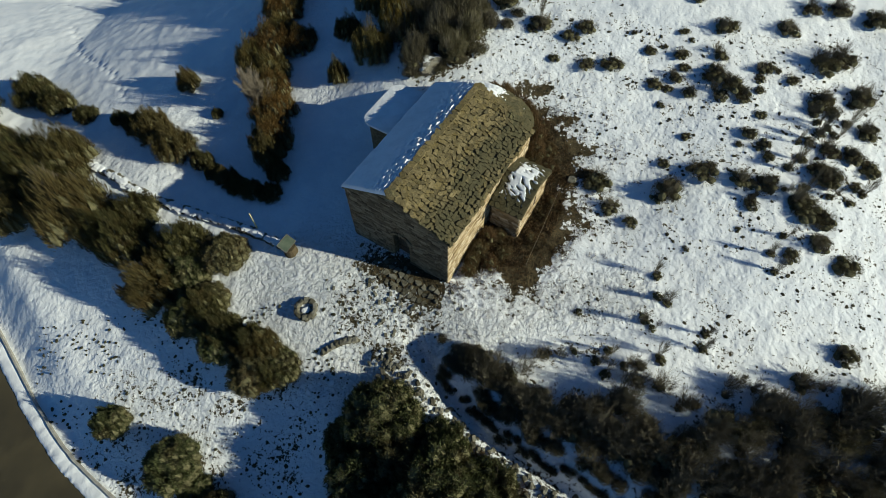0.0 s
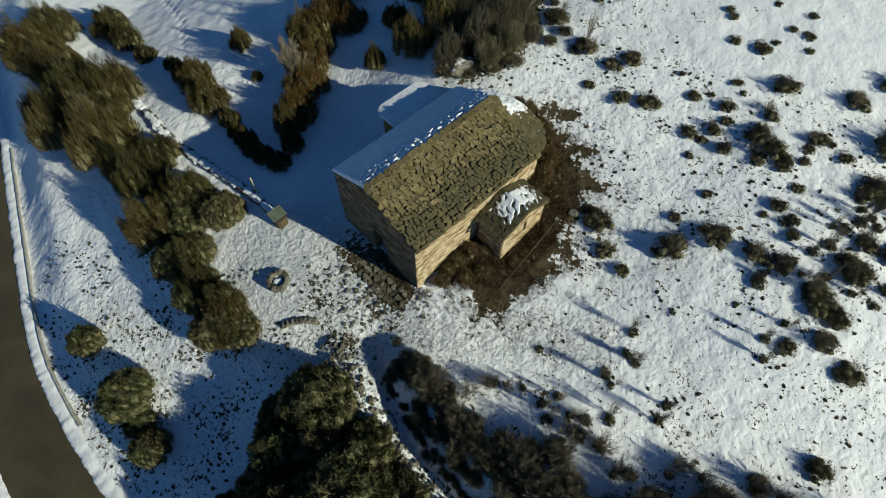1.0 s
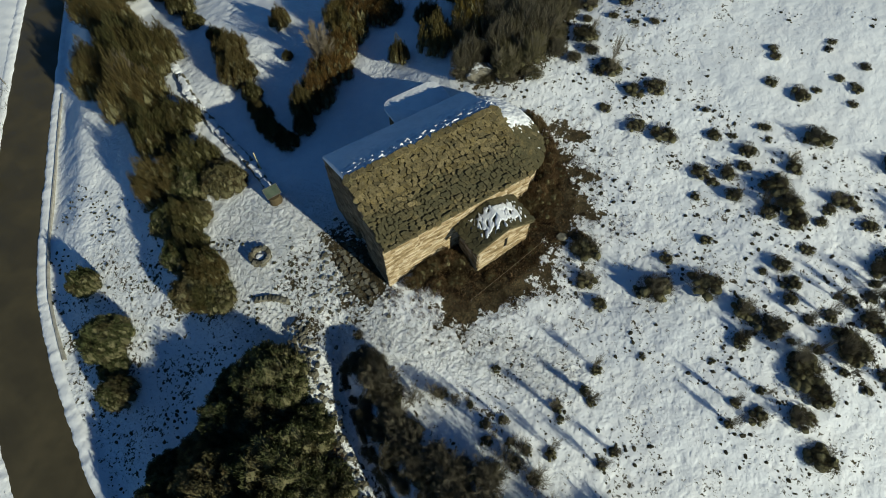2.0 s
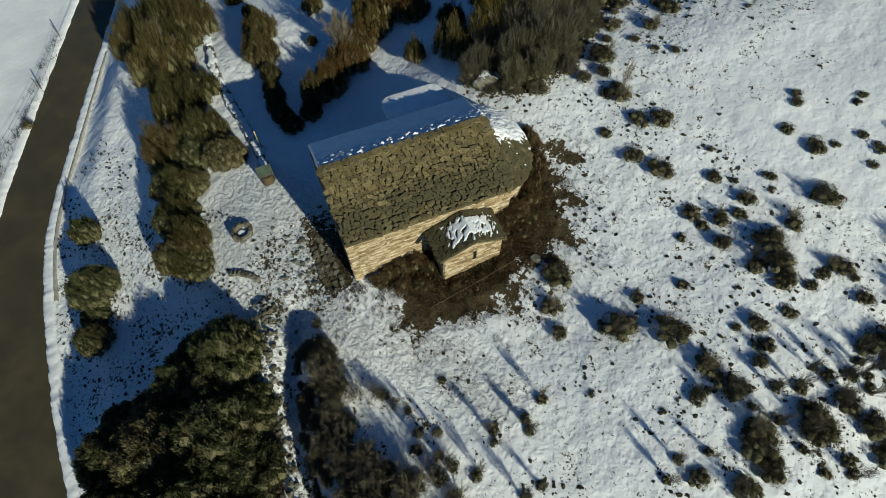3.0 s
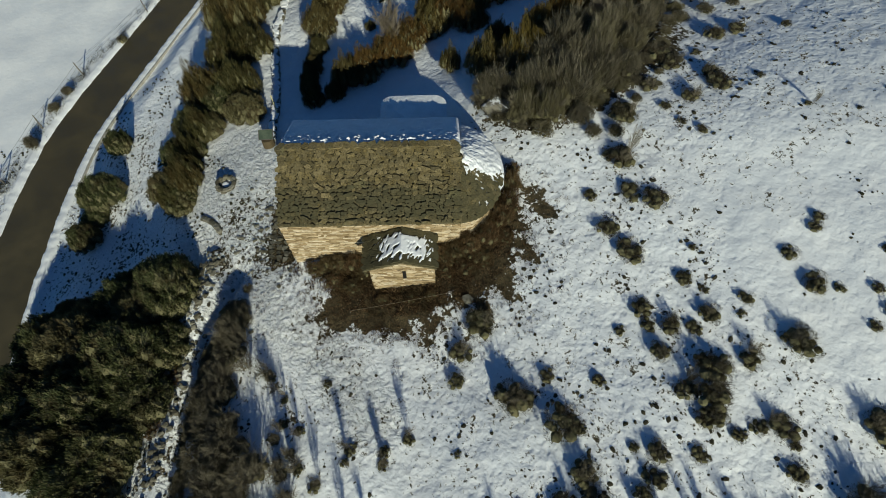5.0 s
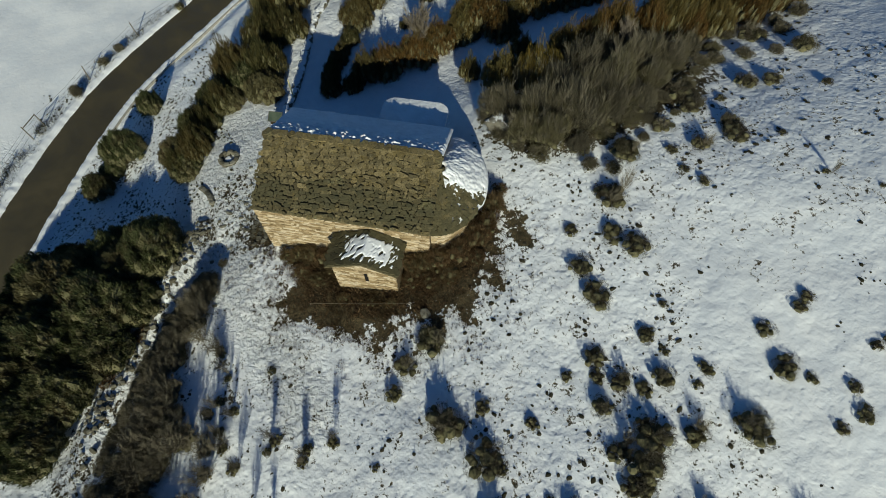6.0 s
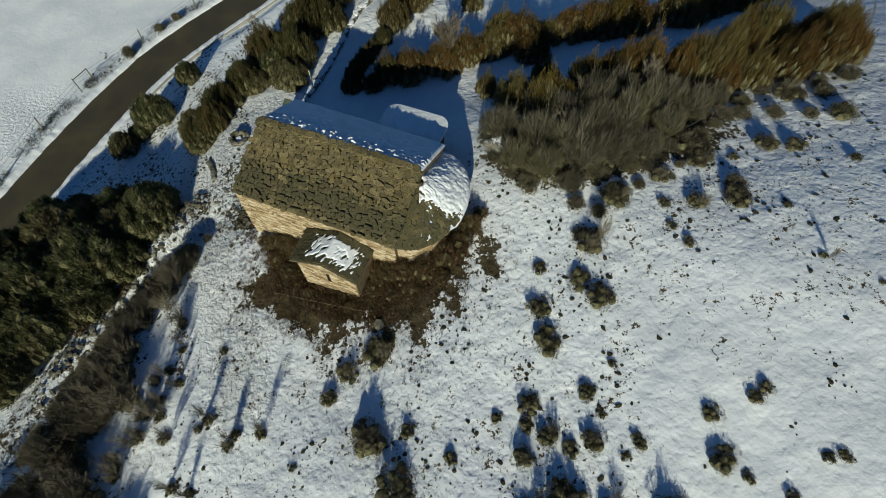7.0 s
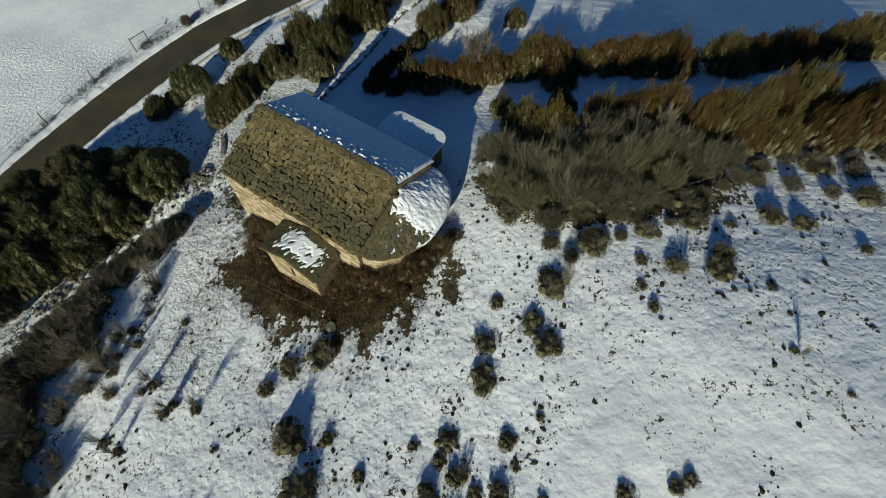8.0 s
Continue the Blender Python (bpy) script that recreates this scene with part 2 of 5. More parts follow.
WIRE = make_plain("fence_wire", (0.25, 0.24, 0.22), (0.35, 0.33, 0.30), 6, 0.5, 0.8)
CORD = make_plain("pale_cord", (0.30, 0.25, 0.17), (0.38, 0.32, 0.23))
WOOD = make_plain("old_door_wood", (0.05, 0.038, 0.026), (0.085, 0.065, 0.045))
BOARD = make_plain("faded_panel", (0.05, 0.07, 0.05), (0.085, 0.105, 0.075), 3.0, 0.4)
STEEL = make_plain("panel_frame", (0.10, 0.095, 0.08), (0.16, 0.15, 0.13), 8, 0.6, 0.4)
SIGNPOLE = make_plain("yellowed_pole", (0.42, 0.40, 0.20), (0.50, 0.46, 0.26))
CONCRETE = make_plain("gutter_concrete", (0.30, 0.28, 0.24), (0.44, 0.415, 0.36), 3.0, 0.9)

# ---- building helpers ----
rng = np.random.default_rng(7)


def mesh_of(name, verts, faces, material, smooth=False):
    me = bpy.data.meshes.new(name)
    me.from_pydata([tuple(map(float, v)) for v in verts], [], [tuple(map(int, f)) for f in faces])
    me.materials.append(material)
    if smooth:
        me.polygons.foreach_set("use_smooth", [True] * len(me.polygons))
    me.update()
    return me


def part(name, bm, material, parent, label="", smooth=False):
    """One bmesh as one mesh object under a thing or a part."""
    me = bpy.data.meshes.new(name)
    bm.to_mesh(me)
    bm.free()
    me.materials.append(material)
    if smooth:
        me.polygons.foreach_set("use_smooth", [True] * len(me.polygons))
    return child(name, me, parent, Matrix(), label)


def child(name, me, parent, m, label=""):
    ob = new(name, me)
    ob.parent = parent
    ob.matrix_basis = m
    return tagged(ob, label)


def empty(name, m, label, category, group="", kind=""):
    ob = new(name)
    ob.empty_display_size = 0.2
    ob.matrix_basis = m
    return tagged(ob, label, category, group, kind)


def box(bm, x0, x1, y0, y1, z0, z1):
    m = Matrix.LocRotScale(((x0 + x1) / 2, (y0 + y1) / 2, (z0 + z1) / 2), None, (x1 - x0, y1 - y0, z1 - z0))
    return bmesh.ops.create_cube(bm, size=1, matrix=m)["verts"]


def prism(bm, outline, axis, a, b):
    """Extrude an outline of 2D points between a and b; axis 0: points are (y, z), axis 1: (x, z), axis 2: (x, y)."""
    def at(p, s):
        return {0: (s, p[0], p[1]), 1: (p[0], s, p[1]), 2: (p[0], p[1], s)}[axis]
    lo = [bm.verts.new(at(p, a)) for p in outline]
    hi = [bm.verts.new(at(p, b)) for p in outline]
    bm.faces.new(lo)
    bm.faces.new(hi[::-1])
    for i in range(len(lo)):
        j = (i + 1) % len(lo)
        bm.faces.new((lo[i], hi[i], hi[j], lo[j]))
    bmesh.ops.recalc_face_normals(bm, faces=bm.faces[:])


def rough_block(seed, material, chamfer=0.16, jitter=0.07):
    """A unit block, chamfered and uneven, centred on its origin."""
    r = random.Random(seed)
    bm = bmesh.new()
    bmesh.ops.create_cube(bm, size=1)
    bmesh.ops.bevel(bm, geom=bm.edges[:] + bm.verts[:], offset=chamfer, segments=1, affect="EDGES")
    for v in bm.verts:
        v.co += Vector([r.uniform(-jitter, jitter) for _ in range(3)])
    bmesh.ops.triangulate(bm, faces=[f for f in bm.faces if len(f.verts) > 4])
    me = bpy.data.meshes.new("stone")
    bm.to_mesh(me)
    bm.free()
    me.materials.append(material)
    return me


def flat_slab(seed, material):
    """A unit roof slab with an uneven outline: x across, y down the slope, z thickness."""
    r = random.Random(seed)
    pts = []
    for cx, cy in ((-0.5, -0.5), (0.02, -0.54), (0.5, -0.5), (0.54, 0.02), (0.5, 0.5), (0, 0.52), (-0.5, 0.5), (-0.54, 0)):
        cut = 0.34 if abs(cx) > 0.4 and abs(cy) > 0.4 and r.random() < 0.62 else 0.10
        pts.append((cx - math.copysign(r.uniform(0, cut), cx) + r.uniform(-0.05, 0.05), cy - math.copysign(r.uniform(0, cut), cy) + r.uniform(-0.06, 0.06)))
    n = len(pts)
    verts, faces = [], []
    for z, shrink in ((-0.5, 1.0), (0.38, 1.0), (0.5, 0.95)):
        verts += [(x * shrink, y * shrink, z + r.uniform(-0.12, 0.12)) for x, y in pts]
    for k in (0, n):
        faces += [(k + i, k + (i + 1) % n, k + n + (i + 1) % n, k + n + i) for i in range(n)]
    verts.append((0, 0, 0.52))
    faces += [(2 * n + i, 2 * n + (i + 1) % n, 3 * n) for i in range(n)]
    return mesh_of("roof_slab", verts, faces, material)


# ---- terrain ----
SLOPE = (1.347, 3.643, 0.107, -0.273, 1.954, 0.958, 0.903, -0.803, -0.147, -0.287)
HILLS = [(-10.5, 30, -0.66), (-24, 23.5, 0.73), (-13.5, 14.7, 0.46), (-8.5, 11.8, 0.73), (3.6, 7.1, 0.18), (-10.8, 3.5, -0.9), (-8.3, 0, -0.67), (11.5, 3.4, 0.46),
         (1.6, 4, 0.13), (-26, -2, 0.47), (24, 20.9, 0.42), (10.6, 19.3, -0.63), (9.4, 40.7, 0.42), (0.9, 14.1, 0.19), (3.3, 49.8, -0.38), (-21.6, 6.2, -0.6), (-36, 9, -0.26), (3, 31, 0.31), (-1.2, 32.5, 0.75)]
ROAD_LINE = [(-95, 95), (-70, 56), (-51.5, 31), (-41.6, 20), (-33.8, 11.6), (-26.3, 3.8), (-21.5, 0.2), (-15.8, -3.2), (-9.5, -6.4), (-2.7, -9.3), (6, -12), (30, -16), (90, -20)]
ROAD_Z, ROAD_HALF = -4.85, 2.12
LANE = [(-1.1, 10.4), (0.0, 8.9), (1.1, 7.5), (2.6, 6.0), (4.3, 4.75), (6.4, 3.4), (9.2, 1.8), (13, 0.2)]
RUIN = [(-3.2, 9.5), (-2.2, 8.6), (-0.6, 7.5), (1.1, 6.1), (2.6, 4.8), (4.9, 3.2), (7.1, 1.7), (10.0, 0.1), (14, -1.8)]
BASE = pose(0.9, 14.1, 0, 0, 0, 59.1)
BASE_INV = BASE.inverted()


def smooth_line(points, n=8):
    out = []
    for i in range(len(points) - 1):
        p = [np.array(points[max(0, min(len(points) - 1, i + k))], float) for k in (-1, 0, 1, 2)]
        for j in range(n):
            t = j / n
            out.append(0.5 * (2 * p[1] + (p[2] - p[0]) * t + (2 * p[0] - 5 * p[1] + 4 * p[2] - p[3]) * t * t + (3 * p[1] - p[0] - 3 * p[2] + p[3]) * t ** 3))
    out.append(np.array(points[-1], float))
    return np.array(out)


def line_distance(x, y, line):
    best = np.full(np.shape(x), 1e9)
    for a, b in zip(line[:-1], line[1:]):
        d = b - a
        t = np.clip(((x - a[0]) * d[0] + (y - a[1]) * d[1]) / (d @ d), 0, 1)
        best = np.minimum(best, np.hypot(x - a[0] - t * d[0], y - a[1] - t * d[1]))
    return best


def step(v, a, b):
    t = np.clip((v - a) / (b - a), 0, 1)
    return t * t * (3 - 2 * t)


ROAD_CURVE, LANE_CURVE, RUIN_CURVE = smooth_line(ROAD_LINE), smooth_line(LANE), smooth_line(RUIN)


def height(x, y):
    """The ground without its small relief."""
    x, y = np.asarray(x, float), np.asarray(y, float)
    cx = np.clip(x, -36, 31)
    cy = np.clip(y, -9, 53)
    u, v = cx / 20, (cy - 20) / 20
    terms = [u ** i * v ** j for i in range(4) for j in range(4 - i)]
    z = sum(c * t for c, t in zip(SLOPE, terms))
    for hx, hy, w in HILLS:
        z = z + w * np.exp(-((cx - hx) ** 2 + (cy - hy) ** 2) / 50)
    d = line_distance(x, y, ROAD_CURVE)
    west = step(np.interp(x, ROAD_CURVE[:, 0], ROAD_CURVE[:, 1]) - y, 0, 4)
    z = z * (1 - west) + (ROAD_Z - 0.15) * west
    z = ROAD_Z + (z - ROAD_Z) * step(d, ROAD_HALF + 0.3, ROAD_HALF + 4.2)
    # the bank falls away to the sunken lane, and lies lower beyond it
    lane = line_distance(x, y, LANE_CURVE)
    ruin = line_distance(x, y, RUIN_CURVE)
    beyond = step(np.interp(x, LANE_CURVE[:, 0], LANE_CURVE[:, 1]) - y, -0.8, 0.5)
    fall = (0.35 + 1.0 * step(x, -1.5, 2.6)) * (1 - 0.35 * step(x, 7, 12))
    z = z - fall * (beyond * np.exp(-(ruin / 4.5) ** 2) + (1 - beyond) * (1 - step(lane, 0.2, 2.0)))
    z = z - 0.55 * (1 - step(lane, 0.2, 0.7))
    z = z + 0.30 * (1 - step(ruin, 0.4, 1.0))
    return z


RELIEF = {}


def ground_z(x, y):
    """The height of the finished ground, relief and all."""
    xs, ys, z = RELIEF["x"], RELIEF["y"], RELIEF["z"]
    i = min(max(int(np.searchsorted(xs, x)) - 1, 0), len(xs) - 2)
    j = min(max(int(np.searchsorted(ys, y)) - 1, 0), len(ys) - 2)
    a, b = (x - xs[i]) / (xs[i + 1] - xs[i]), (y - ys[j]) / (ys[j + 1] - ys[j])
    return float((z[j, i] * (1 - a) + z[j, i + 1] * a) * (1 - b) + (z[j + 1, i] * (1 - a) + z[j + 1, i + 1] * a) * b)


def axis_steps(lo, hi, fine, far):
    inner = np.arange(lo, hi + fine / 2, fine)
    grow = fine * np.cumsum(1.16 ** np.arange(1, 60))
    grow = grow[grow < far]
    return np.concatenate([lo - grow[::-1], inner, hi + grow])


def build_ground():
    xs, ys = axis_steps(-44, 33, 0.22, 900), axis_steps(-14, 58, 0.22, 900)
    gx, gy = np.meshgrid(xs, ys)
    z = height(gx, gy)
    flat = [(float(a), float(b)) for a, b in zip(gx.ravel(), gy.ravel())]
    small = np.array([noise.noise((a * 0.9, b * 0.9, 0)) * 0.5 + noise.noise((a * 2.1, b * 2.1, 5)) * 0.35 for a, b in flat]).reshape(gx.shape)
    broad = np.array([noise.noise((a * 0.22, b * 0.22, 9)) for a, b in flat]).reshape(gx.shape)
    d = line_distance(gx, gy, ROAD_CURVE)
    off_road = step(d, ROAD_HALF + 0.25, ROAD_HALF + 0.8)
    meadow = step(np.interp(gx, ROAD_CURVE[:, 0], ROAD_CURVE[:, 1]) - gy, 1, 4)
    z = z + off_road * (small * (0.10 - 0.09 * meadow) + broad * 0.14)
    z = z + 0.10 * np.exp(-((d - ROAD_HALF - 0.5) / 0.35) ** 2)
    z = np.where(d < ROAD_HALF + 1.1, np.minimum(z, ROAD_Z - 0.12 + 0.36 * step(d, ROAD_HALF + 0.1, ROAD_HALF + 0.9)), z)
    # a trail of footprints across the upper field
    r = random.Random(12)
    a, b = np.array((-26.5, 32.4)), np.array((-38.5, 46.0))
    side = np.array((0.7, 0.7))
    for i in range(34):
        q = a + (b - a) * i / 33 + side * (0.16 * (-1) ** i + 0.5 * math.sin(i * 0.22) + r.uniform(-0.08, 0.08))
        z = z - 0.16 * np.exp(-((gx - q[0]) ** 2 + (gy - q[1]) ** 2) / 0.035)
    RELIEF.update(x=xs, y=ys, z=z)
    inv = np.array(BASE_INV)
    bu = inv[0, 0] * gx + inv[0, 1] * gy + inv[0, 3]
    bv = inv[1, 0] * gx + inv[1, 1] * gy + inv[1, 3]
    brush = 1 - step(np.hypot((bu - 7.2) / 7.4, (bv - 0.2) / 5.6) + broad * 0.35 + small * 0.55, 0.55, 1.14)
    brush = brush * step(-bv + 4.0 + (bu > 10) * 3.5, 0, 1.5)
    yard = 1 - step(np.hypot((bu + 3.2) / 4.2, (bv - 2.5) / 4.6), 0.6, 1.2)
    rough = 1 - step(line_distance(gx, gy, RUIN_CURVE), 0.6, 1.7)
    slope = step(gx, -2, 6) * (1 - step(gy, 46, 60) * 0.4)
    bank = step(-gx, 5, 9) * (1 - step(-gx, 20, 24)) * (1 - step(gy, 9, 12)) * 0.2
    smooth_field = step(gx, 14, 20) * step(gy, 31, 37) * 0.26
    thicket = 1 - step(np.hypot((gx - 0.2) / 3.6, (gy - 37) / 8.5) + small * 0.3, 0.7, 1.25)
    foot = step(bu, -2.3, -1.7) * (1 - step(bu, 0.2, 0.5)) * step(bv, -0.6, 0.1) * (1 - step(bv, 5.6, 6.6))
    bare = np.clip(0.84 * brush + 0.3 * foot + 0.6 * thicket + 0.34 * yard + 0.12 * rough + 0.25 * slope + 1.6 * bank - smooth_field - 0.25 * meadow, -0.5, 1)
    path = 1 - step(line_distance(gx, gy, smooth_line([(-4, 11.5), (2, 11), (6, 12.5), (12, 13.5)])), 0.8, 2.4)
    wide_yard = 1 - step(np.hypot((bu + 4.6) / 5.6, (bv - 4.5) / 8.0), 0.7, 1.15)
    tread = np.clip(yard + 0.8 * path + 0.6 * rough + 0.85 * wide_yard + 1.2 * bank, 0, 1)
    nx, ny = len(xs), len(ys)
    idx = np.arange(nx * ny).reshape(ny, nx)
    quads = np.stack([idx[:-1, :-1], idx[:-1, 1:], idx[1:, 1:], idx[1:, :-1]], -1).reshape(-1, 4)
    me = bpy.data.meshes.new("ground")
    me.vertices.add(nx * ny)
    me.vertices.foreach_set("co", np.stack([gx, gy, z], -1).ravel())
    me.loops.add(quads.size)
    me.loops.foreach_set("vertex_index", quads.ravel())
    me.polygons.add(len(quads))
    me.polygons.foreach_set("loop_start", np.arange(0, quads.size, 4))
    me.polygons.foreach_set("use_smooth", np.ones(len(quads), bool))
    northwest = step(-gx, 16, 22) * step(gy - 0.35 * gx, 39, 44)
    calm = np.clip(meadow + northwest + 0.55 * step(gx, 8, 14) * step(gy, 30, 36), 0, 1)
    for name, values in (("bare", bare), ("tread", tread), ("calm", calm)):
        me.attributes.new(name, "FLOAT", "POINT").data.foreach_set("value", values.ravel())
    me.materials.append(GROUND)
    me.update()
    me.validate()
    tagged(new("ground", me), "snow-covered hillside with dry grass showing through", "ground", kind="structure")


def build_road():
    line = smooth_line(ROAD_LINE, 14)
    verts, faces = [], []
    cols = (-1, -0.6, -0.2, 0.2, 0.6, 1)
    for i, p in enumerate(line):
        d = line[min(i + 1, len(line) - 1)] - line[max(i - 1, 0)]
        n = np.array((-d[1], d[0])) / np.hypot(*d)
        for c in cols:
            q = p + n * c * (ROAD_HALF + (0.12 * noise.noise((i * 0.6, c * 9, 3)) if abs(c) == 1 else 0))
            verts.append((q[0], q[1], ROAD_Z + 0.03 * (1 - c * c) + (0.0 if abs(c) < 1 else -0.03)))
    k = len(cols)
    for i in range(len(line) - 1):
        faces += [(i * k + j, i * k + j + 1, (i + 1) * k + j + 1, (i + 1) * k + j) for j in range(k - 1)]
    road = new("road", mesh_of("road", verts, faces, ROAD, True))
    tagged(road, "cleared grey-brown asphalt road between snowy verges", "road", kind="structure")


def build_verges():
    """The low snow lips that the plough left on both sides of the road."""
    line = smooth_line(ROAD_LINE[2:-1], 60)
    for side in (-1, 1):
        verts, faces = [], []
        for i, p in enumerate(line):
            d = line[min(i + 1, len(line) - 1)] - line[max(i - 1, 0)]
            n = np.array((-d[1], d[0])) / np.hypot(*d) * side
            wave = 0.10 * noise.noise((p[0] * 0.9, p[1] * 0.9, side)) + 0.06 * noise.noise((p[0] * 3.1, p[1] * 3.1, side))
            lump = 0.05 * noise.noise((p[0] * 1.7, p[1] * 1.7, 4 + side))
            for off, z in ((-0.16 + wave, ROAD_Z - 0.02), (-0.10 + wave, ROAD_Z + 0.05 + lump), (0.10 + wave * 0.6, ROAD_Z + 0.10 + lump), (0.34, ROAD_Z + 0.13 + 1.6 * lump), (0.56, ROAD_Z + 0.12 + lump), (0.95, None)):
                q = p + n * (ROAD_HALF + off)
                verts.append((q[0], q[1], ground_z(q[0], q[1]) - 0.10 if z is None else z))
        for i in range(len(line) - 1):
            quad = [(i * 6 + j, i * 6 + j + 1, (i + 1) * 6 + j + 1, (i + 1) * 6 + j) for j in range(5)]
            faces += quad if side < 0 else [f[::-1] for f in quad]
        tagged(new("verge", mesh_of("verge", verts, faces, SNOW, True)), "low snow lip left by the plough at the road's edge", "verge", kind="structure")


build_ground()
build_road()
build_verges()

# ---- chapel ----
chapel = empty("chapel", BASE, "small stone chapel with a slab roof half covered by snow", "chapel")
L, WID, RIDGE_V, RIDGE_Z = 10.4, 7.2, 3.97, 7.14
S_EAVE, N_EAVE, S_Z, N_Z = -0.18, 7.46, 5.22, 5.63
T = 0.75
s_pitch = math.atan2(RIDGE_Z - S_Z, RIDGE_V - S_EAVE)
n_pitch = math.atan2(RIDGE_Z - N_Z, N_EAVE - RIDGE_V)
STONES = [rough_block(i, STONE) for i in range(10)]
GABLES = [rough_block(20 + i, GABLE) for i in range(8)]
RUBBLES = [rough_block(40 + i, RUBBLE, 0.2, 0.12) for i in range(8)]
SLABS = [flat_slab(i, SLAB) for i in range(12)]
FLAGS = [flat_slab(80 + i, RUBBLE) for i in range(8)]
SNOW_LUMPS = [rough_block(60 + i, SNOW, 0.24, 0.10) for i in range(6)]


def under_roof(v):
    """Height of the underside of the nave's roof."""
    a = S_Z + (v - S_EAVE) * math.tan(s_pitch) if v < RIDGE_V else N_Z + (N_EAVE - v) * math.tan(n_pitch)
    return a - 0.1


def courses(parent, length, place, top, seed, low=0.3, skip=None, limit=300, course=0.14, kinds=STONES, rest_of=STONE):
    """Lay stones in courses on a wall's face: place(s, z) gives the matrix of a stone's centre; top(s) the wall's height."""
    r = random.Random(seed)
    z, count = low, 0
    rows = []
    while z < max(top(s * length / 20) for s in range(21)):
        h = course * r.uniform(0.75, 1.3)
        s = r.uniform(-0.2, 0)
        while s < length:
            w = r.choice((0.16, 0.24, 0.34, 0.48, 0.66)) * r.uniform(0.8, 1.2)
            a, b = max(s, 0.01), min(s + w, length - 0.01)
            mid = (a + b) / 2
            if b - a > 0.1 and z + h < top(mid) - 0.02 and not (skip and skip(mid, z + h / 2, (b - a) / 2)):
                rows.append((mid, z + h / 2, b - a, h))
            s += w
        z += h
    rest = []
    rows.sort(key=lambda q: -q[1])
    for mid, zz, w, h in rows:
        m = place(mid, zz + r.uniform(-0.035, 0.035)) @ pose(0, 0, 0, 0, r.uniform(-6, 6), r.uniform(-3, 3)) @ Matrix.Diagonal((w * 1.0, 0.06 + r.uniform(0, 0.07), h * r.uniform(0.8, 1.06), 1))
        if count < limit:
            child("stone", kinds[r.randrange(8)], parent, m)
            count += 1
        else:
            rest.append((kinds[r.randrange(8)], m))
    if rest:
        join(rest, "masonry", rest_of, parent)


def join(items, name, material, parent=None):
    verts, faces = [], []
    for me, m in items:
        k = len(verts)
        verts += [tuple(m @ v.co) for v in me.vertices]
        faces += [tuple(k + i for i in p.vertices) for p in me.polygons]
    ob = new(name, mesh_of(name, verts, faces, material))
    if parent is not None:
        ob.parent = parent
    return tagged(ob, kind="stuff")


def flush(x, y, z, turn=0.0):
    return Matrix.Translation((x, y, z)) @ pose(0, 0, 0, 0, 0, turn)


def build_walls():
    bm = bmesh.new()
    box(bm, T, L - T, 0.06, T, -0.6, under_roof(0.06))
    wall = part("wall", bm, MORTAR, chapel, "sunlit buff masonry wall")
    courses(wall, L, lambda s, z: flush(s, 0.06, z), lambda s: S_Z + 0.02, 1, 0.4)
    bm = bmesh.new()
    box(bm, T, L - T, WID - T, WID, -0.6, under_roof(WID))
    part("wall", bm, MORTAR, chapel)
    for u0, u1, gate in ((0.06, T, True), (L - T, L, False)):
        bm = bmesh.new()
        if gate:
            d0, d1, dz, arch = 2.85, 4.0, 2.9, 0.58
            mid, n = (d0 + d1) / 2, 10
            curve = [(mid - arch * math.cos(math.pi * i / n), dz + arch * math.sin(math.pi * i / n)) for i in range(n + 1)]
            prism(bm, [(0.06, -0.6), (d0, -0.6), (d0, dz)] + [(d0, under_roof(d0))] + [(0.06, under_roof(0.06))], 0, u0, u1)
            prism(bm, [(d1, -0.6), (WID, -0.6), (WID, under_roof(WID)), (RIDGE_V, under_roof(RIDGE_V)), (d1, under_roof(d1))], 0, u0, u1)
            prism(bm, curve + [(d1, under_roof(d1)), (d0, under_roof(d0))], 0, u0, u1)
        else:
            prism(bm, [(0.06, -0.6), (WID, -0.6), (WID, under_roof(WID)), (RIDGE_V, under_roof(RIDGE_V)), (0.06, under_roof(0.06))], 0, u0, u1)
        wall = part("wall", bm, MORTAR, chapel, "shaded gable wall with an arched doorway" if gate else "")
        if gate:
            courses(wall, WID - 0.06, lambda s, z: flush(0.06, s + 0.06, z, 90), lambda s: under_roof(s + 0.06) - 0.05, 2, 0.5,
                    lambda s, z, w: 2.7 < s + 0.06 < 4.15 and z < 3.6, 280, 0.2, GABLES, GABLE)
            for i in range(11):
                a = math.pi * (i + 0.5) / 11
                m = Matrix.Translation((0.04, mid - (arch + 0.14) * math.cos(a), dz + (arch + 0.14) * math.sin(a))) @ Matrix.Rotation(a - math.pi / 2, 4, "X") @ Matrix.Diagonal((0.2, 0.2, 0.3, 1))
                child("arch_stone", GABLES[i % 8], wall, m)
            bm = bmesh.new()
            box(bm, 0.56, 0.6, d0, d1, 0.2, 3.45)
            door = part("door", bm, WOOD, chapel, "closed dark plank door in the arch")
            w = (d1 - d0) / 6
            for k in range(6):
                bm = bmesh.new()
                box(bm, 0.52, 0.56, d0 + k * w + 0.006, d0 + (k + 1) * w - 0.006, 0.2, 3.45)
                part("plank", bm, WOOD, door)
            for z in (1.4, 2.5):
                bm = bmesh.new()
                box(bm, 0.49, 0.52, d0 + 0.04, d1 - 0.04, z, z + 0.1)
                part("batten", bm, WOOD, door)


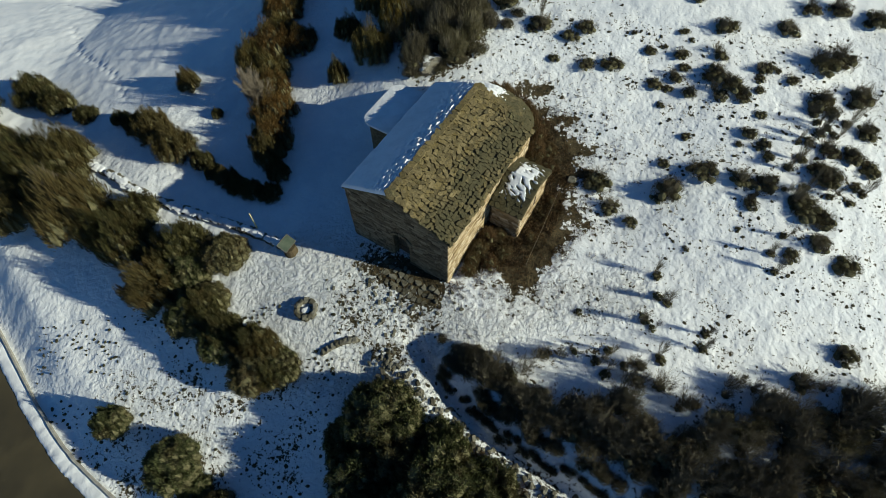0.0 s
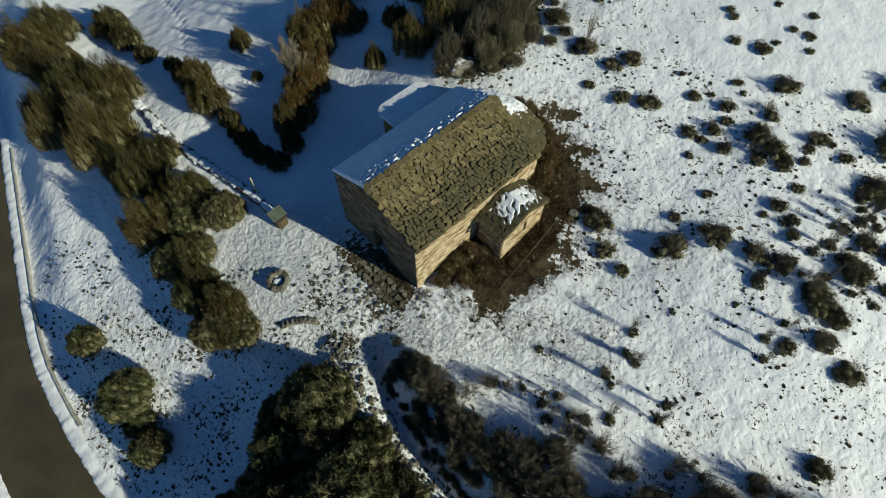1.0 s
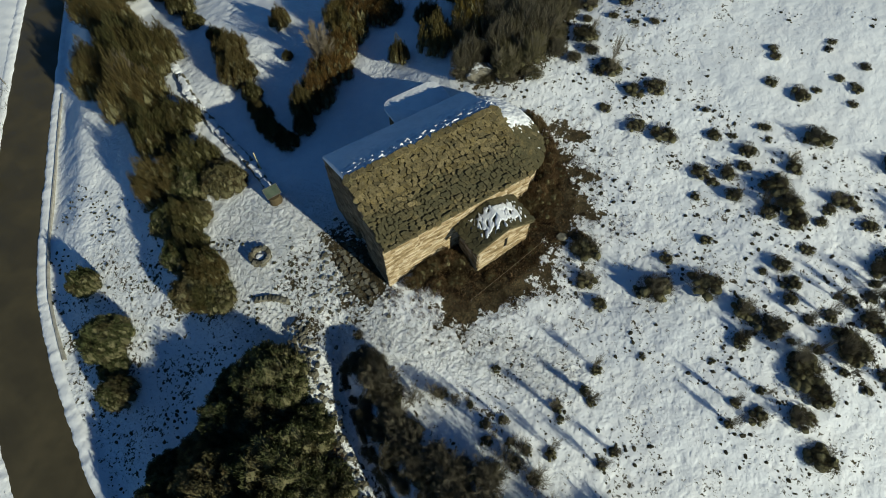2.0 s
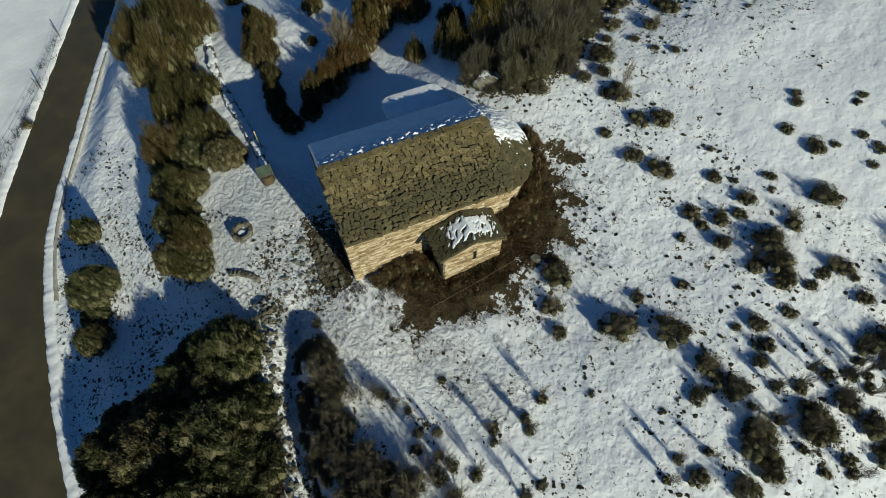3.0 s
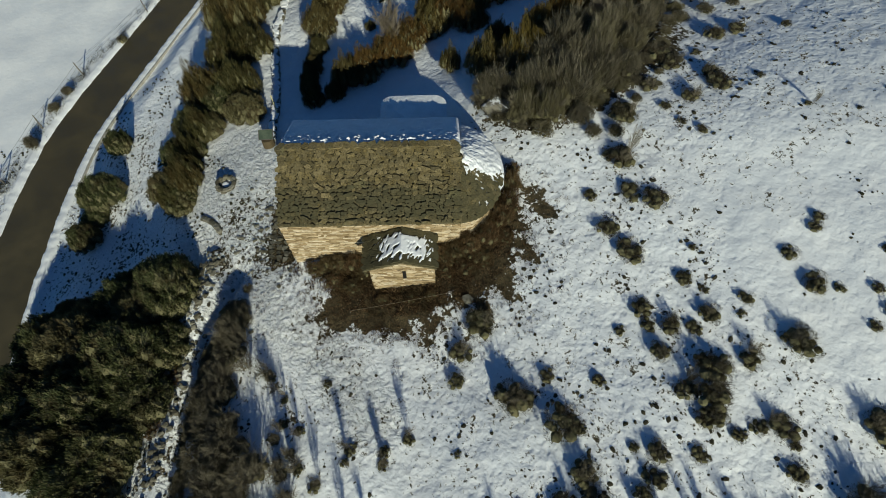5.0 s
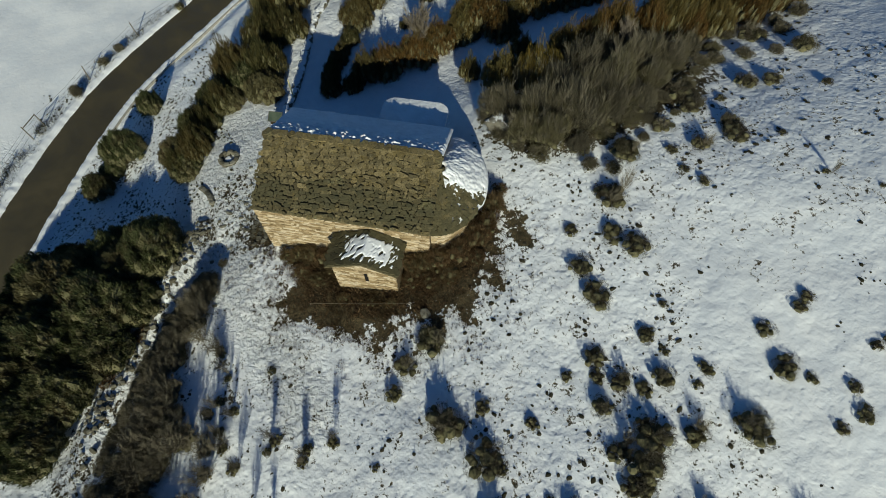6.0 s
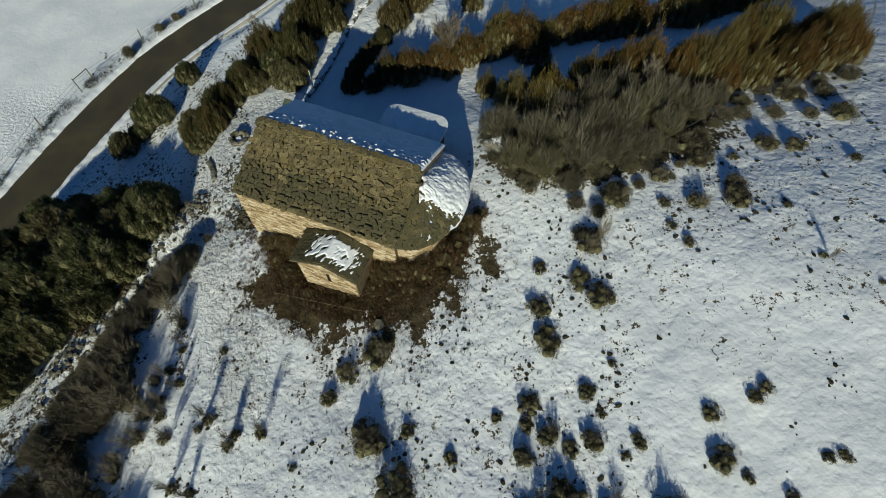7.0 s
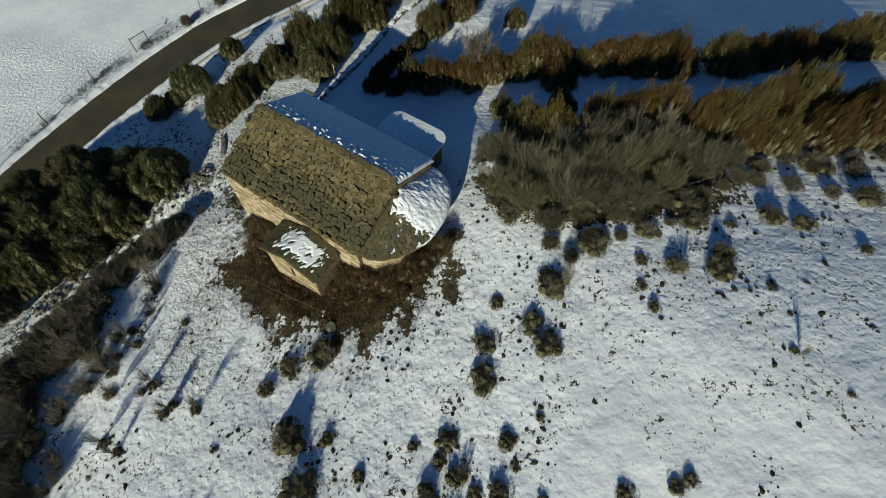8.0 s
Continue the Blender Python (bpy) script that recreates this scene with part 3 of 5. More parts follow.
def lay_slab(parent, m, r, damp=0.0):
    ob = child("roof_slab", SLABS[r.randrange(12)], parent, m)
    ob["damp"] = damp
    return ob


def build_nave_roof():
    bm = bmesh.new()
    prism(bm, [(S_EAVE + 0.1, S_Z - 0.05), (RIDGE_V, RIDGE_Z - 0.06), (N_EAVE - 0.05, N_Z - 0.05), (N_EAVE - 0.05, N_Z - 0.17), (RIDGE_V, RIDGE_Z - 0.22), (S_EAVE + 0.1, S_Z - 0.17)], 0, 0.06, L + 0.06)
    roof = part("roof", bm, MOSS, chapel, "roof of overlapping lichened stone slabs")
    r = random.Random(5)
    run = math.hypot(RIDGE_V - S_EAVE, RIDGE_Z - S_Z)
    rows = 22
    tilt = math.degrees(s_pitch)
    laid, rest = 0, []
    for k in range(rows):
        u = r.uniform(-0.15, 0.1)
        while u < L:
            w = r.choice((0.26, 0.34, 0.42, 0.52, 0.66) if k > 11 else (0.22, 0.28, 0.36, 0.46, 0.6)) * r.uniform(0.88, 1.12)
            d = (k + 0.42) * run / rows + 0.09 * noise.noise((u * 0.8, k * 1.7, 2)) + r.uniform(-0.045, 0.045)
            mid = min(u + w / 2, L - 0.12)
            v, z = S_EAVE + d * math.cos(s_pitch), S_Z + d * math.sin(s_pitch)
            worn = 0.85 if k > 12 + 7 * noise.noise((u * 0.6, 3, 1)) + r.uniform(-2.5, 2.5) else 1.0
            hgt = run / rows * r.uniform(0.9, 1.35) * (1.25 if worn < 1 else 1.0)
            m = Matrix.Translation((mid, v, z + 0.005 + 0.025 * worn + r.uniform(0, 0.035) * worn)) @ pose(0, 0, 0, tilt - 2 - 4 * worn + r.uniform(-5, 4) * worn, r.uniform(-6, 6) * worn, r.uniform(-12, 12)) @ Matrix.Diagonal((w * (1.17 - 0.2 * worn) * r.uniform(0.86, 1.08), hgt * 1.02, r.uniform(0.045, 0.075), 1))
            if laid < 300:
                lay_slab(roof, m, r, min(1.0, math.exp(-((k - 5.0) / 4.0) ** 2) * r.uniform(0.5, 1.1) + 0.7 * noise.noise((u * 0.7, k * 0.6, 5))))
                laid += 1
            else:
                rest.append((SLABS[r.randrange(12)], m))
            u += w * 0.98
    join(rest, "slabwork", SLAB, roof)
    for k in range(22):
        m = Matrix.Translation((0.2 + k * 0.475, RIDGE_V + 0.02, RIDGE_Z + 0.06 + r.uniform(-0.01, 0.03))) @ pose(0, 0, 0, 7 + r.uniform(-3, 3), r.uniform(-4, 4), r.uniform(-6, 6)) @ Matrix.Diagonal((0.56, r.uniform(0.42, 0.55), 0.07, 1))
        child("ridge_slab", SLABS[k % 12], roof, m)
    # snow on the shaded side, ending raggedly under the ridge
    nu, nv = 220, 64
    verts, faces = [], []
    for j in range(nv + 1):
        for i in range(nu + 1):
            u = 0.06 + (L + 0.04) * i / nu
            top = RIDGE_V + 0.05 + 0.10 * noise.noise((u * 1.7, 1, 0)) + 0.07 * noise.noise((u * 5.3, 4, 0))
            low = N_EAVE + 0.04 + 0.05 * noise.noise((u * 1.5, 7, 0))
            v = top + (low - top) * (j / nv) ** 1.5
            edge = min(i, nu - i, 3) / 3 * min(j + 0.6, nv - j, 2) / 2
            zz = N_Z + (N_EAVE - v) * math.tan(n_pitch)
            near = math.exp(-((v - RIDGE_V) / 1.35) ** 2) * min(1.0, max(0.0, (v - RIDGE_V - 0.1) * 2.4))
            lump = max(0.0, 0.12 + noise.noise((u * 3.0 + v, v * 6.2, 8)) + 0.4 * noise.noise((u * 6, v * 9, 2)))
            bulge = 0.07 + 0.05 * min(1.0, max(0.0, v - RIDGE_V)) + 0.03 * noise.noise((u * 1.1, v * 1.1, 1)) + 0.04 * near + (0.015 + 0.28 * near) * lump
            verts.append((u, v, zz - 0.06 + (bulge + 0.06) * edge ** 0.6))
    for j in range(nv):
        for i in range(nu):
            a = j * (nu + 1) + i
            faces.append((a, a + 1, a + nu + 2, a + nu + 1))
    child("snow_cover", mesh_of("snow_cover", verts, faces, SNOW, True), roof, Matrix(), "smooth blue-shaded snow on the roof")


APSE_U, APSE_V, APSE_A, APSE_B = 10.35, 3.72, 2.62, 3.62
APSE_Z, APSE_TOP = 4.85, 6.42


def apse_at(angle, k):
    """A point on the apse roof: angle from -90 (south) to 90 (north), k from 0 at the top to 1 at the eave."""
    a = math.radians(angle)
    return (APSE_U + 0.06 + APSE_A * k * math.cos(a), APSE_V + APSE_B * k * math.sin(a), APSE_TOP + (APSE_Z - APSE_TOP) * k)


def build_apse():
    bm = bmesh.new()
    n = 28
    ring = [(APSE_U + (APSE_A - 0.25) * math.cos(math.radians(-90 + 180 * i / n)), APSE_V + (APSE_B - 0.25) * math.sin(math.radians(-90 + 180 * i / n))) for i in range(n + 1)]
    prism(bm, ring, 2, -0.2, APSE_Z - 0.02)
    wall = part("wall", bm, MORTAR, chapel, "curved masonry wall of the apse")

    def place(s, z):
        a = -math.pi / 2 + s / 3.1
        return flush(APSE_U + (APSE_A - 0.25) * math.cos(a), APSE_V + (APSE_B - 0.25) * math.sin(a), z, math.degrees(math.atan2((APSE_B - 0.25) * math.cos(a), -(APSE_A - 0.25) * math.sin(a))))
    courses(wall, 6.4, place, lambda s: APSE_Z - 0.02, 8, 2.3, None, 260, 0.2)
    bm = bmesh.new()
    top = bm.verts.new((APSE_U, APSE_V, APSE_TOP - 0.04))
    low = bm.verts.new((APSE_U, APSE_V, APSE_Z - 0.12))
    rim = [bm.verts.new(Vector(apse_at(-92 + 184 * i / n, 0.99)) - Vector((0, 0, 0.03))) for i in range(n + 1)]
    rim2 = [bm.verts.new(Vector(apse_at(-92 + 184 * i / n, 0.99)) - Vector((0, 0, 0.12))) for i in range(n + 1)]
    for i in range(n):
        bm.faces.new((top, rim[i], rim[i + 1]))
        bm.faces.new((rim[i], rim2[i], rim2[i + 1], rim[i + 1]))
        bm.faces.new((low, rim2[i + 1], rim2[i]))
    roof = part("roof", bm, MOSS, chapel, "half-cone apse roof of stone slabs")
    r = random.Random(11)
    for k in range(13):
        f = 1.0 - k * 0.077
        count = max(2, int(math.pi * 3.0 * f * 0.5 / 0.30))
        for i in range(count):
            ang = -88 + 92 * (i + 0.5) / count + r.uniform(-2, 2)
            p = Vector(apse_at(ang, f * 0.97))
            q = Vector(apse_at(ang, f * 0.97 - 0.1))
            down = math.atan2((p - q).y, (p - q).x)
            m = Matrix.Translation(p + Vector((0, 0, 0.05))) @ Matrix.Rotation(down + math.pi / 2, 4, "Z") @ pose(0, 0, 0, 22 + r.uniform(-4, 4), r.uniform(-4, 4), r.uniform(-8, 8)) @ Matrix.Diagonal((0.34 * r.uniform(0.8, 1.35), 0.36, 0.06, 1))
            lay_slab(roof, m, r, r.uniform(0.3, 0.8))
    nu, nv = 110, 60
    verts, faces = [], []
    for j in range(nv + 1):
        for i in range(nu + 1):
            ang = -62 + 153 * i / nu
            k = 0.08 + (0.84 + 0.13 * min(1.0, max(0.0, (ang + 35) / 20))) * j / nv
            x, y, z = apse_at(ang, k)
            inner = (y - APSE_V + 0.8 - 0.5 * (k > 0.8) * (k - 0.8) * 5) * 1.5
            rag = 0.55 * noise.noise((x * 3.2, y * 3.2, 4)) + 0.5 * noise.noise((x * 7, y * 7, 9))
            got = max(-0.6, min(1.0, inner + 1.3 * rag, min(j, nv - j) / 3))
            bulge = 0.15 + 0.05 * noise.noise((x * 1.5, y * 1.5, 0)) + 0.05 * noise.noise((x * 3.1, y * 4, 3)) + 0.04 * noise.noise((x * 8, y * 9, 5))
            verts.append((x, y, z + 0.06 + (bulge * got ** 0.7 if got > 0 else 0.14 * got)))
    for j in range(nv):
        for i in range(nu):
            a = j * (nu + 1) + i
            faces.append((a + nu + 1, a + nu + 2, a + 1, a))
    child("snow_cover", mesh_of("snow_cover", verts, faces, SNOW, True), roof, Matrix(), "ragged sunlit snow on the apse roof")


def build_side_chapel():
    """The small chamber on the shaded side, under a deep crown of snow."""
    u0, u1, v1, wall_z = 5.75, 9.55, 9.95, 4.66
    def outline(off, n=6, rad=0.55):
        pts = [(u0 - off, WID - 0.1), ]
        for cu, s0 in ((u0 + rad, 180), (u1 - rad, 90)):
            for i in range(n + 1):
                a = math.radians(s0 - 90 * i / n)
                pts.append((cu + (rad + off) * math.cos(a), v1 - rad + (rad + off) * math.sin(a)))
        pts.append((u1 + off, WID - 0.1))
        return pts
    bm = bmesh.new()
    prism(bm, outline(0), 2, 0, wall_z)
    part("wall", bm, MORTAR, chapel)
    bm = bmesh.new()
    prism(bm, outline(0.22), 2, wall_z + 0.004, wall_z + 0.14)
    roof = part("roof", bm, SLAB, chapel)
    rim = outline(0.26, 8)
    cu, cv = (u0 + u1) / 2, WID + 0.2
    verts, faces = [], []
    rings = 12
    for k in range(rings + 1):
        f = k / rings
        for px, py in rim:
            f = math.sin(math.pi / 2 * f) if k < rings else 1.0
            x, y = cu + (px - cu) * f, cv + (py - cv) * f
            rise = 0.40 * (1 - f ** 2) + 0.03 * noise.noise((x * 1.3, y * 1.3, 2)) + 0.02 * noise.noise((x * 3.5, y * 3.5, 6))
            if k == rings:
                rise = -0.16
            verts.append((x, y, wall_z + 0.25 + rise))
    n = len(rim)
    for k in range(rings):
        for i in range(n - 1):
            a = k * n + i
            faces.append((a + 1, a + n + 1, a + n, a))
    child("snow_cover", mesh_of("snow_cover", verts, faces, SNOW, True), roof, Matrix(), "thick rounded snow with a sunlit corner")


def build_annex():
    """The low annex against the sunny wall."""
    u0, u1, v0, eave, peak = 5.12, 8.86, -2.12, 3.80, 4.58
    mid = (u0 + u1) / 2
    bm = bmesh.new()
    prism(bm, [(u0, -0.3), (u1, -0.3), (u1, eave), (mid, peak), (u0, eave)], 1, v0, -0.06)
    wall = part("wall", bm, MORTAR, chapel, "pale coursed masonry of the annex")
    top = lambda s: eave + (peak - eave) * (1 - abs(s + u0 - mid) / (mid - u0)) - 0.02
    courses(wall, u1 - u0, lambda s, z: flush(u0 + s, v0, z), top, 21, 0.9, lambda s, z, w: abs(s - 1.95) < 0.3 + w and 2.45 < z < 3.5, 200, 0.15)
    courses(wall, 2.0, lambda s, z: flush(u0, v0 + s, z, 90), lambda s: eave - 0.05, 22, 0.9, None, 90, 0.2)
    # a solid box on the wall face, coloured as the slit's shaded inside
    bm = bmesh.new()
    box(bm, u0 + 1.86, u0 + 2.04, v0 - 0.085, v0 + 0.05, 2.5, 3.4)
    part("window_slit", bm, SLIT_SHADE, chapel, "narrow dark slit window")
    q = random.Random(6)
    for side in (-1, 1):
        z = 2.4
        while z < 3.45:
            h = q.uniform(0.12, 0.2)
            a, b = 0.09, q.uniform(0.5, 0.8)
            child("jamb_stone", STONES[q.randrange(10)], wall, flush(u0 + 1.95 + side * (a + b) / 2, v0, z + h / 2) @ Matrix.Diagonal((b - a, 0.2, h * 0.92, 1)))
            z += h
    child("lintel", STONES[2], wall, flush(u0 + 1.95, v0, 3.47) @ Matrix.Diagonal((0.5, 0.18, 0.13, 1)))
    pitch = math.atan2(peak - eave, mid - u0)
    ou0, ou1, oz = u0 - 0.36, u1 + 0.12, eave - 0.36 * math.tan(pitch)
    bm = bmesh.new()
    prism(bm, [(ou0, oz + 0.01), (mid, peak + 0.01), (ou1, eave - 0.04), (ou1, eave + 0.08), (mid, peak + 0.14), (ou0, oz + 0.12)], 1, v0 - 0.22, -0.02)
    roof = part("roof", bm, MOSS, chapel, "dark slab roof of the annex")
    r = random.Random(31)
    for side in (-1, 1):
        reach = mid - ou0 if side < 0 else ou1 - mid
        run = reach / math.cos(pitch)
        for k in range(7):
            d = (k + 0.4) * run / 7
            v = v0 - 0.2
            while v < -0.1:
                w = r.uniform(0.34, 0.62)
                x = mid + side * (run - d) * math.cos(pitch)
                z = peak + 0.17 - (run - d) * math.sin(pitch)
                m = Matrix.Translation((x, min(v + w / 2, -0.25), z + r.uniform(0, 0.03))) @ Matrix.Rotation(-side * math.pi / 2 + math.pi, 4, "Z") @ pose(0, 0, 0, math.degrees(pitch) - 5 + r.uniform(-3, 3), r.uniform(-3, 3), r.uniform(-8, 8)) @ Matrix.Diagonal((w, run / 7 * 1.5, 0.07, 1))
                lay_slab(roof, m, r, 0.9)
                v += w * 0.95
    # clinging snow: one melting sheet with fingers across the courses
    verts, faces = [], []
    nu, nv = 120, 64
    for j in range(nv + 1):
        for i in range(nu + 1):
            x = mid - 1.6 + 3.4 * i / nu
            y = v0 - 0.05 + 1.95 * j / nv
            lean = x - 0.35 * (y - v0)
            inner = min(1.0, (x - mid + 1.55) * 1.3, (mid + 1.75 - x) * 2.0, (y - v0) * 1.9, (v0 + 1.85 - y) * 2.2)
            finger = noise.noise((lean * 3.4, y * 2.0, 3)) + 0.8 * noise.noise((lean * 8, y * 3.6, 6)) - 0.02
            got = max(-0.5, min(1.0, 1.6 * (inner - 0.2) + 1.6 * finger))
            verts.append((x, y, peak + 0.17 - abs(x - mid) * math.tan(pitch) + 0.11 * got + (0.0 if got > 0 else 0.1 * got)))
    for j in range(nv):
        for i in range(nu):
            a = j * (nu + 1) + i
            faces.append((a, a + 1, a + nu + 2, a + nu + 1))
    child("snow_cover", mesh_of("snow_cover", verts, faces, SNOW, True), roof, Matrix(), "broken strips of melting snow")


build_walls()
build_nave_roof()
build_apse()
build_side_chapel()
build_annex()

# ---- plants ----


def tube(verts, faces, a, b, ra, rb, sides=3):
    d = (b - a).normalized()
    x = d.orthogonal().normalized()
    y = d.cross(x)
    k = len(verts)
    for p, r in ((a, ra), (b, rb)):
        for i in range(sides):
            t = 2 * math.pi * i / sides
            verts.append(tuple(p + (x * math.cos(t) + y * math.sin(t)) * r))
    for i in range(sides):
        j = (i + 1) % sides
        faces.append((k + i, k + j, k + sides + j, k + sides + i))


def branch(verts, faces, start, way, length, radius, depth, r, spread=0.55, lift=0.12, kids=(3, 4)):
    """A bent tapering branch with its side branches."""
    p, d = start, way.normalized()
    joints = 3
    for i in range(joints):
        d = (d + Vector((r.uniform(-1, 1), r.uniform(-1, 1), r.uniform(-0.6, 1) + lift)) * 0.16).normalized()
        q = p + d * length / joints
        r0, r1 = radius * (1 - 0.25 * i), radius * (1 - 0.25 * (i + 1))
        tube(verts, faces, p, q, r0, r1, 5 if radius > 0.04 else 3)
        if depth > 0:
            for _ in range(r.randint(*kids) if i else 1):
                side = (d + Vector((r.uniform(-1, 1), r.uniform(-1, 1), r.uniform(-0.3, 0.9))) * spread * 1.5).normalized()
                branch(verts, faces, p.lerp(q, r.random()), side, length * r.uniform(0.45, 0.7), max(r1 * 0.55, 0.006), depth - 1, r, spread, lift, kids)
        p = q


def lobes(r, count, flat, spire=0.0):
    """The billows that make up a crown: centre and radius in a unit crown; with spire, many upright shoots."""
    if spire:
        out = [(Vector((0, 0, 0.3)), 0.5)]
        for i in range(count):
            a, d = 2.4 * i + r.uniform(-0.3, 0.3), 0.86 * math.sqrt((i + 0.5) / count)
            out.append((Vector((d * math.cos(a), d * math.sin(a), (0.62 - 0.4 * d * d) * r.uniform(0.6, 1.25))), r.uniform(0.15, 0.24)))
        return out
    low = flat > 0.2
    out = [(Vector((0, 0, 0.4 if low else 0.5)), 0.46 if low else 0.62)]
    for i in range(count):
        a = 2 * math.pi * i / count + r.uniform(-0.4, 0.4)
        d = r.uniform(0.25, 0.8) if low else r.uniform(0.3, 0.68)
        out.append((Vector((d * math.cos(a), d * math.sin(a), r.uniform(0.2, 0.75) * (1 - flat))), r.uniform(0.26, 0.46)))
    return out


def crown_mesh(name, seed, material, blades, size, lift, billows=9, flat=0.0, wide=0.22, tall=1.0, spire=0.0):
    """A crown in a unit of radius 1: uneven billows of many small pointed sprays, with gaps."""
    r = random.Random(seed)
    parts = lobes(r, billows, flat, spire)
    verts, faces = [], []
    weights = [q[1] ** 2 for q in parts]
    while blades:
        c, rad = r.choices(parts, weights)[0]
        z, a = r.uniform(-0.45, 1), r.uniform(0, 2 * math.pi)
        n = Vector((math.cos(a) * math.sqrt(1 - z * z), math.sin(a) * math.sqrt(1 - z * z), z))
        p = c + n * rad * (r.uniform(0.55, 1.12) if spire else r.uniform(0.68, 1.06))
        if spire:
            rise = max(0.0, p.z - c.z)
            p = Vector((c.x + (p.x - c.x) * (1 - 0.5 * rise / rad), c.y + (p.y - c.y) * (1 - 0.5 * rise / rad), p.z + rise * spire))
        p.z *= tall
        if p.z < 0.02 or noise.noise(p * 3.2 + Vector((seed, 0, 0))) < (-0.5 if spire else -0.33):
            continue
        blades -= 1
        d = (n + Vector((r.uniform(-0.7, 0.7), r.uniform(-0.7, 0.7), r.uniform(-0.1, 0.6) + lift))).normalized()
        x = d.cross(Vector((r.uniform(-1, 1), r.uniform(-1, 1), r.uniform(-1, 1)))).normalized()
        ln = size * r.uniform(0.55, 1.5)
        w = ln * wide * r.uniform(0.7, 1.3)
        bend = n * ln * 0.12
        k = len(verts)
        verts += [tuple(p - d * ln * 0.35), tuple(p + x * w + bend), tuple(p + d * ln * 0.65), tuple(p - x * w + bend)]
        faces.append((k, k + 1, k + 2, k + 3))
    return mesh_of(name, verts, faces, material)


def core_mesh(name, seed, billows=9, flat=0.0, tall=1.0, fill=0.8, spire=0.0):
    """The dark inner twigs of the same crown."""
    r = random.Random(seed)
    bm = bmesh.new()
    for c, rad in lobes(r, billows, flat, spire):
        got = bmesh.ops.create_icosphere(bm, subdivisions=1 if spire else 2, radius=rad * fill, matrix=Matrix.Translation((c.x, c.y, c.z)))
        for v in got["verts"]:
            v.co.z += max(0.0, v.co.z - c.z) * spire
            v.co += (v.co - c) * 0.45 * noise.noise(v.co * 4.5 + Vector((seed, 3, 0)))
            v.co.z = max(v.co.z * tall, 0.0)
    me = bpy.data.meshes.new(name)
    bm.to_mesh(me)
    bm.free()
    me.materials.append(CORE)
    return me


def stem_mesh(seed, tall=1.0, material=None):
    r = random.Random(seed)
    verts, faces = [], []
    for k in range(r.randint(2, 4)):
        a = r.uniform(0, 6.28)
        branch(verts, faces, Vector((0.05 * math.cos(a), 0.05 * math.sin(a), -0.15)), Vector((0.5 * math.cos(a), 0.5 * math.sin(a), 1.0)), 0.85 * tall, 0.06, 1, r)
    return mesh_of("trunk", verts, faces, material or BARK)


class Plant:
    """A kind of plant in several shapes; set() puts one more of it into the place."""

    def __init__(self, name, label, category, group, makers):
        self.name, self.label, self.category, self.group = name, label, category, group
        self.makers, self.made = makers, {}

    def set(self, x, y, size, tall, r, sink=0.05, label=""):
        kind = r.randrange(len(self.makers))
        m = Matrix.Translation((x, y, ground_z(x, y) - sink)) @ pose(0, 0, 0, r.uniform(-5, 5), r.uniform(-5, 5), r.uniform(0, 360)) @ Matrix.Diagonal((size * r.uniform(0.92, 1.08), size * r.uniform(0.92, 1.08), size * tall, 1))
        if kind not in self.made:
            root = empty(self.name, m, label or self.label, self.category, self.group)
            for name, me in self.makers[kind]():
                child(name, me, root, Matrix())
            self.made[kind] = root
            return root
        proto = self.made[kind]
        ob = copy_thing(proto, m @ Matrix.Diagonal((*(1 / k for k in proto.scale), 1)))
        return tagged(ob, label or self.label)


def leafy(seed, material, blades, size, lift, billows=9, flat=0.0, wide=0.22, fill=0.8, spire=0.0):
    def make():
        return [("trunk", stem_mesh(seed)), ("inner_crown", core_mesh("inner_crown", seed, billows, flat, 1.0, fill, spire)), ("crown", crown_mesh("crown", seed, material, blades, size, lift, billows, flat, wide, 1.0, spire))]
    return make


def twiggy(seed, material, stems, depth, thick, spread, upright):
    def make():
        r = random.Random(seed)
        verts, faces = [], []
        for k in range(stems):
            a, lean = 2 * math.pi * k / stems + r.uniform(-0.4, 0.4), r.uniform(0.15, 1.0) * (1 - upright)
            way = Vector((math.cos(a) * lean, math.sin(a) * lean, 1))
            branch(verts, faces, Vector((0.12 * math.cos(a) * lean, 0.12 * math.sin(a) * lean, -0.1)), way, r.uniform(0.7, 1.0), thick, depth, r, spread)
        return [("branchwork", mesh_of("branchwork", verts, faces, material))]
    return make


def shoots_mesh(seed, count, material, reach=1.3, width=0.011):
    """Thin upright shoots that stand out of a cushion."""
    r = random.Random(seed)
    verts, faces = [], []
    for _ in range(count):
        a, d = r.uniform(0, 6.283), 0.8 * math.sqrt(r.random())
        foot = Vector((math.cos(a) * d, math.sin(a) * d, 0))
        tip = Vector((foot.x * 1.25 + r.uniform(-0.15, 0.15), foot.y * 1.25 + r.uniform(-0.15, 0.15), reach * (1 - 0.45 * d) * r.uniform(0.6, 1.1)))
        tube(verts, faces, foot, tip, width, width * 0.3)
    return mesh_of("broom_growth", verts, faces, material)


def cushiony(seed):
    """A broom-like cushion: a dense low crown with fine shoots above it."""
    def make():
        return [("inner_crown", core_mesh("inner_crown", seed, 9, 0.25, 0.9, 0.7)), ("crown", crown_mesh("crown", seed, THORN, 4200, 0.13, 1.0, 11, 0.25, 0.06)), ("broom_growth", shoots_mesh(seed, 90, TWIG))]
    return make


